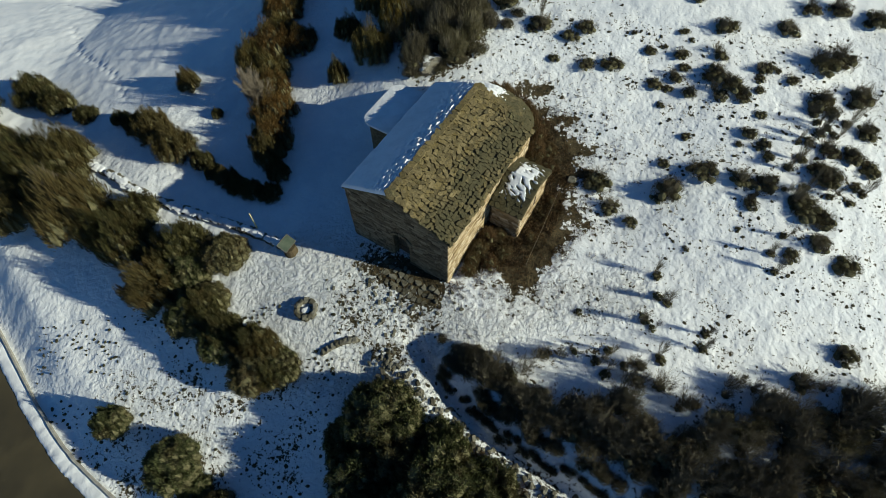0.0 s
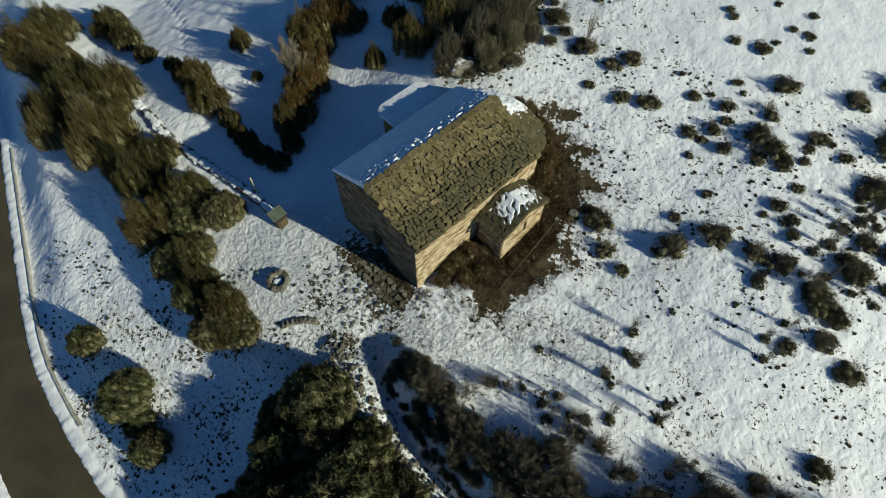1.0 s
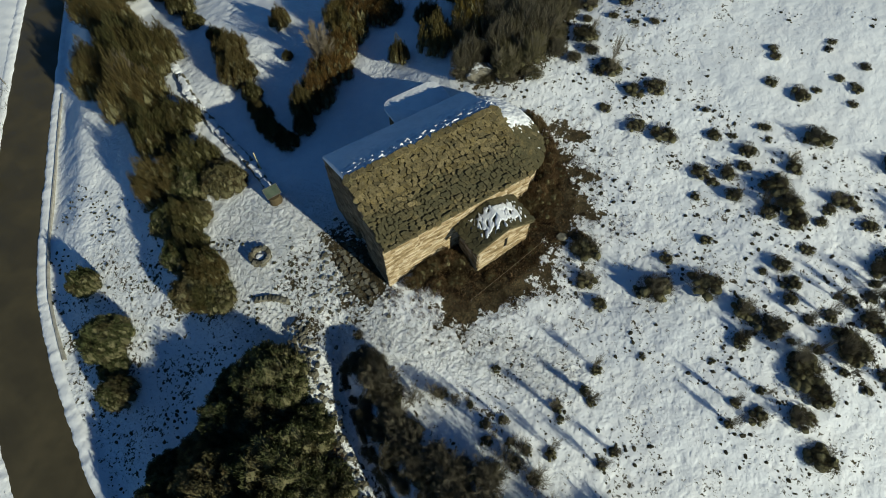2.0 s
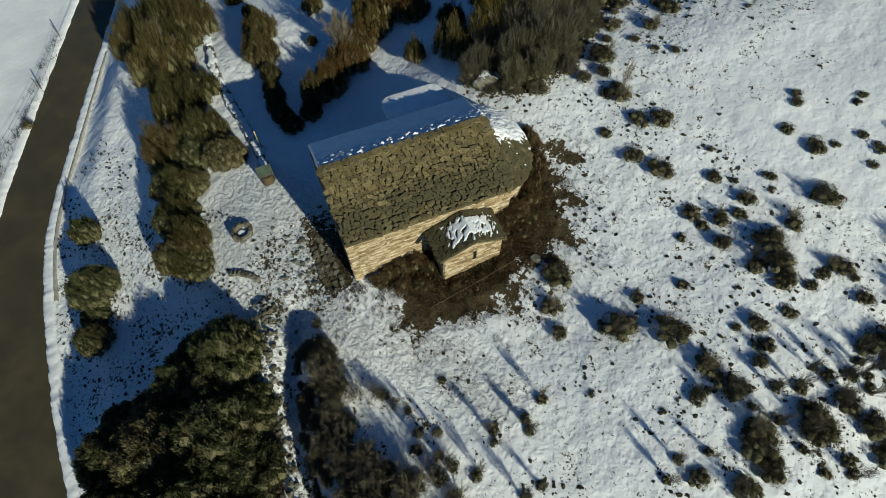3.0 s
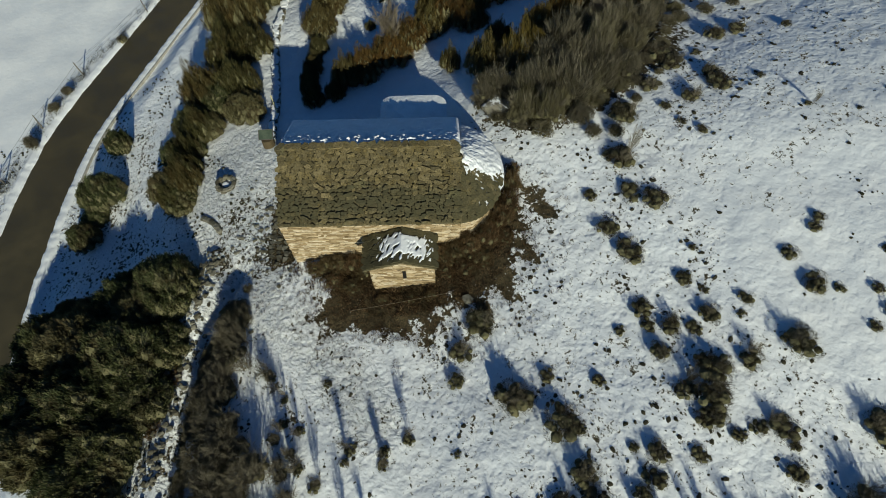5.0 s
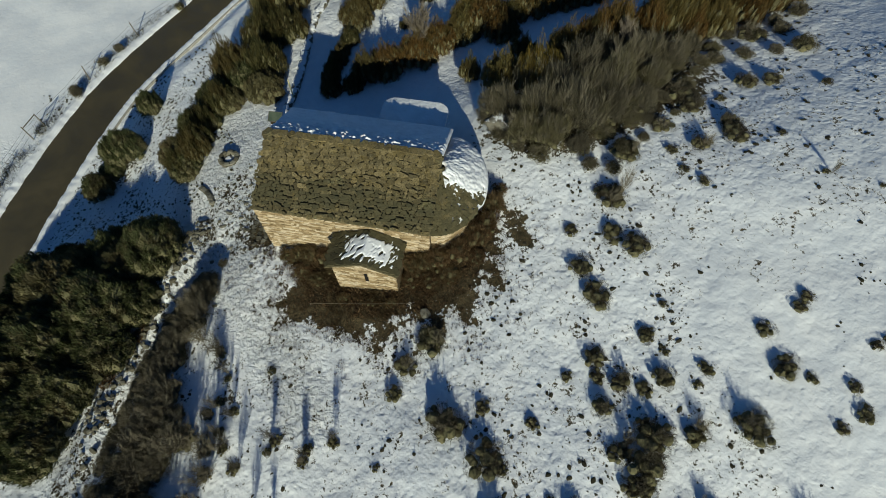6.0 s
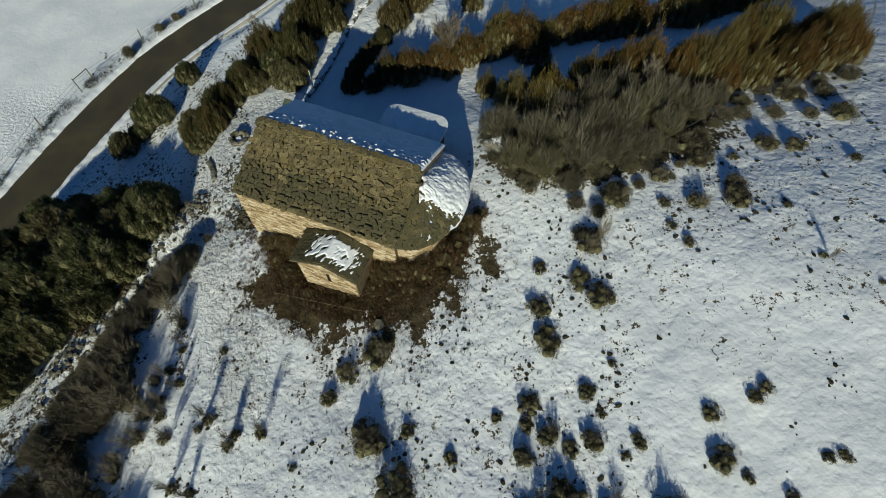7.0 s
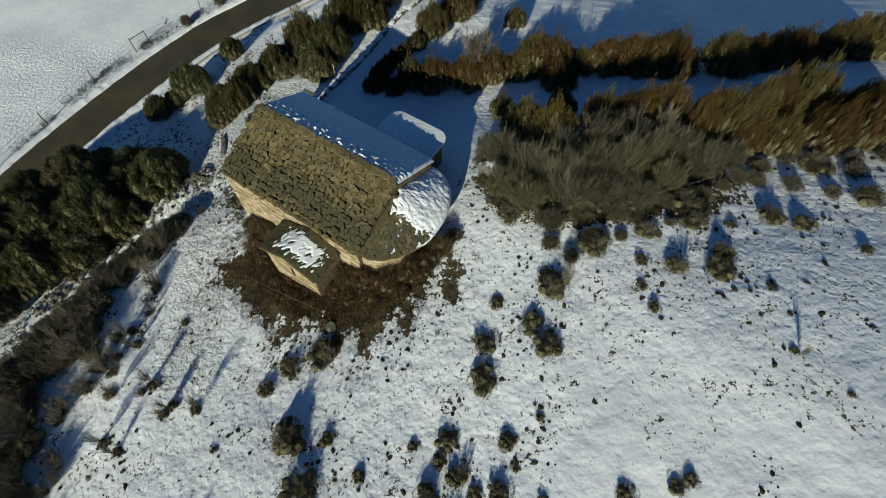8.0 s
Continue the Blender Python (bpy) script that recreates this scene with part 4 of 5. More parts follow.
def brushy(seed):
    def make():
        return twiggy(seed, TWIG, 12, 2, 0.016, 0.55, 0.0)() + [("brushwood", crown_mesh("brushwood", seed, BRUSHWOOD, 7000, 0.22, 0.8, 13, 0.1, 0.024)), ("inner_brush", core_mesh("inner_brush", seed, 13, 0.1, 0.6, 0.36))]
    return make


CUSHION = Plant("cushion_shrub", "low dark thorny cushion shrub rising from the snow", "shrub", "cushion shrubs on the snowy slope",
                [cushiony(100 + i) for i in range(5)])
TREE = Plant("evergreen_tree", "bushy dark green evergreen tree on the snowy bank", "tree", "evergreen trees",
             [leafy(200 + i, EVERGREEN, 30000, 0.105, 0.6, 110, 0.0, 0.085, 0.78, 0.8) for i in range(4)])
BOX = Plant("hedge_bush", "russet and green box bush of an overgrown hedge", "bush", "overgrown hedges",
            [leafy(300 + i, HEDGE, 15000, 0.14, 1.8, 70, 0.0, 0.05, 0.6, 1.9) for i in range(4)])
MIXED = Plant("mixed_tree", "bushy olive-brown tree on the terrace edge", "tree", "terrace trees",
              [leafy(250 + i, OLIVE, 15000, 0.14, 1.5, 60, 0.0, 0.055, 0.6, 1.7) for i in range(4)])
GOLDEN = Plant("golden_bush", "golden-brown box bush among the hedges", "bush", "overgrown hedges",
               [leafy(350 + i, GOLD, 17000, 0.10, 1.7, 80, 0.0, 0.06, 0.64, 1.4) for i in range(2)])
BRAMBLE = Plant("bramble", "reddish-brown leafless bramble against the sunny chapel wall", "bramble", "brambles round the chapel",
                [leafy(500 + i, BRACKEN, 4200, 0.27, 0.9, 9, 0.2, 0.026, 0.45) for i in range(4)])
SCRUB = Plant("bare_shrub", "leafless grey-brown shrub with tangled twigs", "shrub", "leafless scrub",
              [brushy(400 + i) for i in range(4)])
OPEN_SCRUB = Plant("open_shrub", "thin leafless shrub with snow showing through", "shrub", "leafless scrub",
                   [twiggy(420 + i, TWIG, 16, 2, 0.011, 0.6, 0.1) for i in range(3)])
SAPLING = Plant("sapling", "thin leafless sapling standing in the snow", "sapling", "leafless saplings",
                [twiggy(450 + i, TWIG, 7, 2, 0.0065, 0.5, 0.55) for i in range(3)])
BARE = Plant("bare_tree", "pale leafless tree with fanned branches", "tree", "leafless trees",
             [twiggy(480 + i, PALE_TWIG, 5, 3, 0.016, 0.5, 0.35) for i in range(2)])

# cushion shrubs: x, y, radius
CUSHIONS_NEAR = [(15.5, 22.5, 0.44), (17.2, 24.4, 0.37), (15.6, 20.5, 0.98), (17.9, 21.7, 0.95), (20.6, 23.7, 0.29), (21.4, 24.4, 0.57), (22.5, 25.9, 0.46), (25.3, 28.7, 0.5),
                 (22.2, 23.6, 0.56), (22.4, 22.7, 0.45), (20.3, 21.0, 0.74), (21.8, 20.7, 0.83), (20.6, 19.3, 0.51), (24.6, 22.8, 0.27), (26.4, 26.4, 0.6), (27.4, 27.3, 0.7),
                 (27.7, 26.4, 0.54), (27.1, 25.1, 0.32), (26.7, 23.3, 0.8), (25.5, 21.8, 0.75), (19.6, 17.8, 0.23), (11.0, 21.3, 0.86), (11.7, 19.5, 0.65), (12.9, 18.5, 0.48), (8.9, 12.4, 0.3)]
CUSHIONS_MID = [(10.8, 30.1, 0.68), (12.7, 30.1, 0.79), (15.6, 31.2, 0.45), (16.6, 31.6, 0.29), (18.1, 32.7, 0.41), (17.7, 30.8, 0.56), (15.5, 28.5, 0.64), (16.4, 28.2, 0.44), (17.1, 29.0, 0.56),
                (17.8, 29.8, 0.43), (15.8, 26.9, 0.32), (17.8, 27.7, 0.55), (20.5, 30.7, 0.54), (21.3, 33.0, 0.83), (17.6, 35.9, 0.48), (19.5, 35.6, 0.62), (20.3, 36.3, 0.31), (19.9, 29.1, 0.84),
                (19.9, 27.4, 0.59), (20.9, 28.1, 0.82), (21.6, 27.6, 0.52), (23.0, 28.9, 0.46), (23.6, 29.7, 0.68), (22.8, 27.9, 0.4), (24.5, 29.6, 0.26)]
CUSHIONS_FAR = [(7.7, 33.7, 0.86), (9.8, 32.5, 0.62), (11.1, 33.2, 0.68), (8.5, 30.8, 0.42), (5.4, 35.7, 0.74), (6.4, 38.1, 0.37), (8.0, 37.9, 0.29), (9.2, 38.2, 0.32), (6.8, 39.7, 0.52), (7.0, 41.7, 0.75),
                (3.8, 41.2, 0.71), (3.5, 45.4, 0.61), (4.0, 46.8, 0.65), (2.6, 41.3, 0.82), (4.5, 38.7, 0.61), (5.0, 36.0, 0.73), (6.1, 42.1, 0.57), (2.1, 50.8, 0.73), (-1.0, 46.3, 0.6), (-0.8, 49.3, 0.86),
                (4.0, 43.2, 0.3), (8.3, 43.7, 0.27), (5.9, 48.9, 0.34), (13.6, 45.0, 0.18), (21.3, 37.5, 0.33), (22.5, 36.1, 0.36), (22.4, 37.2, 0.42), (20.1, 39.3, 0.27), (17.3, 37.8, 0.36), (17.0, 38.4, 0.33), (15.5, 31.3, 0.39), (22.5, 38.7, 0.33), (14.5, 32.7, 0.27), (18.6, 32.0, 0.26), (20.2, 39.9, 0.3)]
CUSHIONS_EAST = [(26.2, 21.5, 0.9), (28.3, 23.0, 0.75), (22.5, 15.9, 0.6), (24.5, 16.7, 0.75), (27.3, 19.7, 0.4), (28.0, 20.8, 0.45), (24.0, 19.4, 0.8), (25.2, 18.3, 0.8), (26.8, 26.9, 0.7), (29.4, 22.2, 0.8), (21.4, 27.2, 0.6), (16.1, 16.5, 0.25), (27.9, 30.0, 1.0), (29.5, 30.6, 1.0), (30.2, 27.6, 1.0), (30.0, 25.0, 0.86), (25.9, 21.2, 0.9), (25.8, 33.0, 0.83), (29.9, 34.6, 0.84), (27.8, 34.7, 0.75), (25.9, 15.3, 0.88), (24.3, 18.8, 1.0), (32.7, 33.9, 0.92), (24.5, 9.8, 0.67)]
# leafless saplings that throw long thin shadows
SAPLINGS = [(14.1, 14.7, 0.55), (13.9, 13.3, 0.5), (14.4, 12.9, 0.5), (12.85, 11.8, 0.6), (13.2, 11.3, 0.4), (10.4, 9.9, 0.5), (11.2, 9.0, 0.5), (9.6, 9.3, 0.5), (10.0, 8.5, 0.55), (8.4, 9.9, 0.4), (12.2, 9.0, 0.5), (13.4, 9.4, 0.6), (11.6, 43.5, 0.35), (20.9, 19.9, 0.4), (23.0, 20.4, 0.4), (7.7, 33.9, 0.6), (5.5, 36.1, 0.5), (21.3, 16.0, 0.5), (22.3, 17.2, 0.45), (23.6, 21.9, 0.6), (24.6, 22.6, 0.7), (25.4, 23.9, 0.7), (26.4, 24.6, 0.65), (23.4, 19.6, 0.6), (24.4, 20.6, 0.6), (27.4, 24.6, 0.6), (28.6, 25.6, 0.6), (26.0, 20.0, 0.5), (24.7, 23.9, 0.4), (26.4, 25.5, 0.5), (21.3, 14.9, 0.5), (16.4, 11.0, 0.5), (16.0, 10.1, 0.55), (28.4, 20.4, 0.6)]
# evergreen trees: x, y, radius, height in radii
ROADSIDE = [(-19.9, 6.2, 1.25, 1.4), (-15.3, 3.8, 1.9, 1.4), (-12.4, 1.4, 1.3, 1.4), (-13.9, 2.6, 1.1, 1.2)]
GROVE = [(-2.9, 6.2, 1.95, 1.5), (-3.8, 3.4, 1.65, 1.5), (0.2, 2.6, 2.1, 1.6), (-2.3, -0.2, 2.0, 1.6), (0.6, 4.7, 1.35, 1.4), (-4.7, -2.5, 1.6, 1.5), (2.9, 2.2, 1.7, 1.5), (1.8, -0.6, 2.1, 1.6), (-0.2, -3.8, 1.7, 1.5), (4.7, -0.3, 1.75, 1.5), (5.8, -2.1, 1.7, 1.5), (-2.0, -3.9, 1.6, 1.5), (2.8, -3.5, 1.9, 1.5), (7.8, -1.7, 1.5, 1.3), (-1.0, 1.7, 1.6, 1.6), (-2.1, 4.1, 1.5, 1.4), (-4.0, 1.3, 1.5, 1.4), (-5.0, 5.1, 1.1, 1.2), (4.1, -2.1, 1.5, 1.4), (-0.0, -1.7, 1.5, 1.5), (-6.0, -0.7, 1.1, 1.2), (2.0, 0.7, 1.5, 1.5), (5.8, -0.3, 1.3, 1.2)]
TERRACE = [(-10.8, 9.0, 1.6, 1.4), (-13.0, 10.7, 1.6, 1.4), (-15.4, 12.5, 1.65, 1.4), (-13.8, 16.3, 1.5, 1.3), (-16.2, 15.2, 1.5, 1.3), (-14.2, 13.2, 1.3, 1.4), (-9.4, 9.2, 1.3, 1.1)]
TERRACE_RUSSET = [(-18.3, 14.3, 1.6, 1.5), (-16.8, 16.9, 1.6, 1.3), (-21.1, 17.3, 1.6, 1.4), (-21.1, 19.7, 1.45, 1.4), (-25.2, 19.6, 2.4, 1.4), (-30.9, 24.5, 2.2, 1.4), (-30.4, 20.6, 1.9, 1.4), (-28.3, 25.0, 2.0, 1.3),
                  (-39.5, 28.5, 2.4, 1.3), (-36.0, 27.2, 2.0, 1.3), (-27.9, 21.8, 1.8, 1.5), (-23.0, 18.4, 1.4, 1.5), (-33.5, 22.5, 1.7, 1.3), (-40.1, 31.7, 2.0, 1.3)]
HEDGES_WEST = [(-22.0, 27.5, 1.7, 1.2), (-19.7, 25.5, 1.7, 1.2), (-17.3, 24.2, 0.9, 1.2), (-15.1, 22.6, 0.95, 1.2), (-13.1, 21.5, 0.9, 1.2), (-11.7, 21.2, 0.9, 1.2), (-11.3, 22.9, 0.9, 1.4), (-12.1, 24.3, 1.3, 1.6),
               (-16.2, 23.3, 0.8, 1.2), (-14.2, 22.0, 0.85, 1.2), (-35.8, 34.2, 1.8, 1.2), (-32.5, 32.2, 1.5, 1.2), (-29.1, 30.4, 1.0, 1.2), (-25.5, 29.3, 0.8, 1.2), (-20.5, 32.6, 1.05, 1.4), (-17.4, 29.2, 0.55, 1.3),
               (-7.7, 31.2, 0.85, 1.8), (-7.2, 35.3, 1.2, 1.4), (-23.8, 28.4, 1.1, 1.1)]
HEDGES_NORTH = [(-12.3, 26.0, 1.5, 1.5), (-12.6, 28.6, 1.5, 1.5), (-13.0, 30.8, 1.5, 1.5), (-13.4, 33.0, 1.5, 1.5), (-13.6, 35.3, 1.6, 1.5), (-13.4, 37.4, 1.6, 1.5), (-13.4, 39.6, 1.7, 1.5), (-13.3, 41.8, 1.7, 1.5),
                (-13.1, 44.0, 1.7, 1.5), (-13.2, 48.3, 1.7, 1.5), (-14.2, 50.4, 1.7, 1.5), (-15.1, 52.4, 1.8, 1.5), (-15.7, 54.6, 1.8, 1.5), (-16.6, 57.0, 1.8, 1.5), (-17.4, 59.5, 1.8, 1.5), (-15.0, 34.2, 1.4, 1.4),
                (-11.4, 35.6, 1.3, 1.4), (-18.0, 62.0, 1.8, 1.5)]
ROW_NORTH = [(-5.2, 37.7, 1.3, 1.95), (-5.4, 39.5, 1.4, 1.95), (-5.3, 41.2, 1.4, 1.95), (-3.9, 43.5, 1.4, 1.95), (-4.4, 45.7, 1.5, 1.95), (-5.5, 48.1, 1.5, 1.95), (-6.6, 50.6, 1.7, 1.95), (-5.9, 52.8, 1.6, 1.95), (-6.5, 54.9, 1.5, 1.95), (-2.7, 47.8, 1.3, 1.95), (-3.2, 50.4, 1.4, 1.95), (-3.6, 52.7, 1.4, 1.95), (-5.0, 32.6, 1.3, 1.95), (-2.7, 45.8, 1.2, 1.82), (-7.3, 57.2, 1.6, 1.95), (-4.3, 55.4, 1.5, 1.95)]
GOLDEN_ROW = [(-3.0, 34.4, 1.35, 2.1), (-12.9, 43.0, 1.3, 1.7), (-5.4, 44.9, 1.2, 1.7)]
# smaller growth that closes the row on the terrace edge
_gap = random.Random(41)
TERRACE_LINE = smooth_line([(-9.6, 9.2), (-12.4, 10.9), (-15, 13.2), (-18, 15.6), (-21.5, 18.4), (-25.6, 20.8), (-30, 23.2), (-35, 26)], 3)
TERRACE_FILL = [(float(p[0]) + _gap.uniform(-1, 1), float(p[1]) + _gap.uniform(-1, 1), _gap.uniform(0.75, 1.2), _gap.uniform(1.3, 1.8)) for p in TERRACE_LINE]
# leafless scrub: x, y, radius, height in radii
SCRUB_NORTH = [(-1.5, 30.9, 1.4, 1.68), (0.2, 32.8, 1.45, 1.82), (-1.0, 34.5, 1.5, 1.82), (0.0, 36.1, 1.4, 1.82), (2.3, 34.5, 1.35, 1.68), (2.3, 36.4, 1.2, 1.68), (0.1, 38.0, 1.4, 1.82), (2.3, 38.2, 1.1, 1.68), (-1.2, 39.9, 1.3, 1.82), (-1.7, 41.5, 1.3, 1.68), (0.9, 40.2, 1.1, 1.68), (-0.7, 42.8, 1.15, 1.68), (2.4, 32.3, 1.25, 1.68), (-1.3, 44.5, 0.95, 1.68), (1.2, 31.2, 1.2, 1.68), (1.1, 34.4, 1.4, 1.96), (-2.2, 36.8, 1.4, 1.96), (-2.9, 38.6, 1.3, 1.96), (1.3, 36.9, 1.2, 1.82), (3.8, 33.6, 0.9, 1.4), (-3.2, 33.6, 1.2, 1.82)]
# thinning scrub along the snow's edge
EDGE_NORTH = [(5.2, 33.6, 0.6, 0.9), (6.0, 34.6, 0.5, 0.8), (3.7, 38.4, 0.6, 0.8), (2.4, 40.2, 0.6, 0.9), (1.8, 42.3, 0.6, 0.9), (0.4, 45.6, 0.6, 0.9), (0.9, 47.4, 0.6, 0.8), (-0.2, 51.2, 0.6, 0.9), (1.6, 49.2, 0.5, 0.8), (-1.4, 53.6, 0.7, 1.0), (-0.6, 49.1, 0.56, 0.8), (-1.2, 51.6, 0.6, 0.8), (-0.7, 46.3, 0.6, 0.8), (1.0, 43.6, 0.49, 0.8), (2.9, 41.7, 0.56, 0.7), (-2.4, 51.0, 0.68, 1.0), (-1.7, 48.1, 0.68, 1.0), (-2.7, 53.3, 0.68, 1.0), (3.9, 40.0, 0.38, 0.7), (4.8, 37.3, 0.45, 0.7)]
SCRUB_FILL = [(0.2, 30.1, 0.7, 0.8), (-1.7, 30.0, 0.8, 1.0), (0.8, 30.9, 0.7, 0.9), (1.2, 33.2, 1.0, 1.0), (0.4, 35.4, 1.0, 1.1), (1.4, 35.7, 1.0, 1.0), (-1.1, 37.4, 1.0, 1.1), (0.9, 38.8, 1.0, 1.0), (-0.9, 39.4, 1.0, 1.0), (3.2, 35.4, 0.8, 0.8), (3.3, 37.3, 0.8, 0.8), (-0.6, 41.6, 1.0, 1.0), (-2.6, 38.6, 1.1, 1.2), (-2.2, 36.2, 1.1, 1.2), (1.8, 39.4, 0.8, 0.9), (-1.2, 32.0, 1.0, 1.0), (1.6, 30.6, 0.7, 0.7), (3.0, 31.4, 0.7, 0.7), (-0.2, 42.8, 0.8, 0.9), (0.2, 44.6, 0.7, 0.8), (-2.9, 43.4, 1.0, 1.1)] + EDGE_NORTH
SCRUB_SOUTH = [(3.3, 9.0, 1.25, 1.1), (5.0, 8.0, 1.2, 1.2), (6.9, 9.0, 0.9, 1.0), (6.6, 6.4, 1.3, 1.2), (8.6, 6.6, 1.35, 1.2), (10.4, 7.4, 1.1, 1.2), (12.1, 8.0, 1.1, 1.1), (9.9, 5.4, 1.4, 1.2), (11.7, 5.4, 1.6, 1.2),
               (14.4, 4.6, 1.7, 1.2), (17.8, 5.3, 1.7, 1.2), (21.2, 6.6, 1.6, 1.2), (22.9, 4.9, 1.8, 1.2), (18.6, 2.9, 1.8, 1.2), (13.2, 3.6, 1.4, 1.2), (25.0, 7.4, 1.3, 1.2), (16.9, 7.2, 1.0, 1.1), (16.0, 3.0, 1.5, 1.2), (20.2, 4.2, 1.5, 1.2), (14.2, 7.0, 1.0, 1.1), (19.2, 7.4, 0.9, 1.0), (23.4, 7.6, 1.0, 1.1), (15.6, 1.9, 1.4, 1.2)]
SCRUB_LANE = [(0.6, 10.7, 0.45, 1), (1.5, 9.9, 0.6, 1.1), (2.6, 9.1, 0.8, 1.1), (3.8, 8.1, 0.9, 1.2), (5.0, 7.3, 0.95, 1.2), (6.1, 6.5, 1, 1.2), (7.8, 6.5, 1.0, 1.2), (9.2, 5.9, 1.0, 1.2), (10.9, 5.0, 1.1, 1.2), (16.4, 0.4, 1.7, 1.2), (20.0, 0.6, 1.6, 1.2), (23.2, 2.2, 1.6, 1.2), (26.2, 4.2, 1.6, 1.2), (25.6, 1.4, 1.7, 1.2), (22.4, -0.6, 1.6, 1.2), (27.6, 6.6, 1.4, 1.2)]
_bank = random.Random(23)
SCRUB_BANK = []
for _p, _q in zip(LANE_CURVE[8:-1], LANE_CURVE[9:]):
    _n = np.array((-(_q - _p)[1], (_q - _p)[0])) / np.hypot(*(_q - _p))
    for _d, _share, _size in ((0.55, 0.8, 0.34), (1.3, 0.65, 0.55), (2.3, 0.45, 0.65)):
        if _bank.random() < _share:
            _e = _p + _n * (_d + _bank.uniform(-0.25, 0.25))
            SCRUB_BANK.append((float(_e[0]), float(_e[1]), _size * _bank.uniform(0.8, 1.25), _bank.uniform(0.9, 1.3)))
SCRUB_LEAFY = [(4.2, 8.4, 0.95, 1.1), (8.0, 5.6, 1.1, 1.2), (9.4, 6.4, 0.9, 1.2), (13.0, 4.0, 1.2, 1.2), (16.4, 5.6, 1.2, 1.2), (19.8, 6.0, 1.2, 1.2), (22.0, 6.0, 1.1, 1.2), (11.2, 4.2, 1.1, 1.2), (24.2, 6.0, 1.3, 1.2), (15.2, 1.8, 1.3, 1.2), (18.0, 1.4, 1.4, 1.2), (21.0, 2.4, 1.4, 1.2), (6.0, 7.2, 0.8, 1.1)]
BARE_TREES = [(-14.2, 29.2, 2.1, 1.5), (-26.0, 20.4, 1.7, 1.7), (-3.4, 40.6, 1.5, 1.4)]


# brambles at the wall's foot, in the chapel's own frame: along, out, radius, height in radii
BRAMBLES = [(1.3, -0.7, 0.6, 1.2), (2.1, -0.6, 0.75, 1.5), (3.0, -0.6, 0.8, 1.6), (3.9, -0.6, 0.8, 1.6), (4.5, -1.1, 0.7, 1.3), (2.6, -1.6, 0.7, 0.9), (3.7, -1.9, 0.7, 0.8), (9.5, -0.6, 0.8, 1.5), (10.2, -0.5, 0.9, 1.6),
            (11.0, -0.3, 0.9, 1.7), (12.0, 0.3, 0.95, 1.7), (12.9, 1.2, 0.95, 1.7), (13.4, 2.2, 0.9, 1.7), (13.6, 3.4, 0.9, 1.6), (9.5, -1.5, 0.7, 1.0), (10.6, -1.4, 0.8, 0.9), (11.8, -1.0, 0.8, 0.8), (13.2, 0.2, 0.7, 0.8), (13.9, 4.6, 0.6, 0.9), (5.6, -2.9, 0.5, 0.8), (7.4, -2.9, 0.5, 0.7), (8.6, -2.9, 0.5, 0.8)]


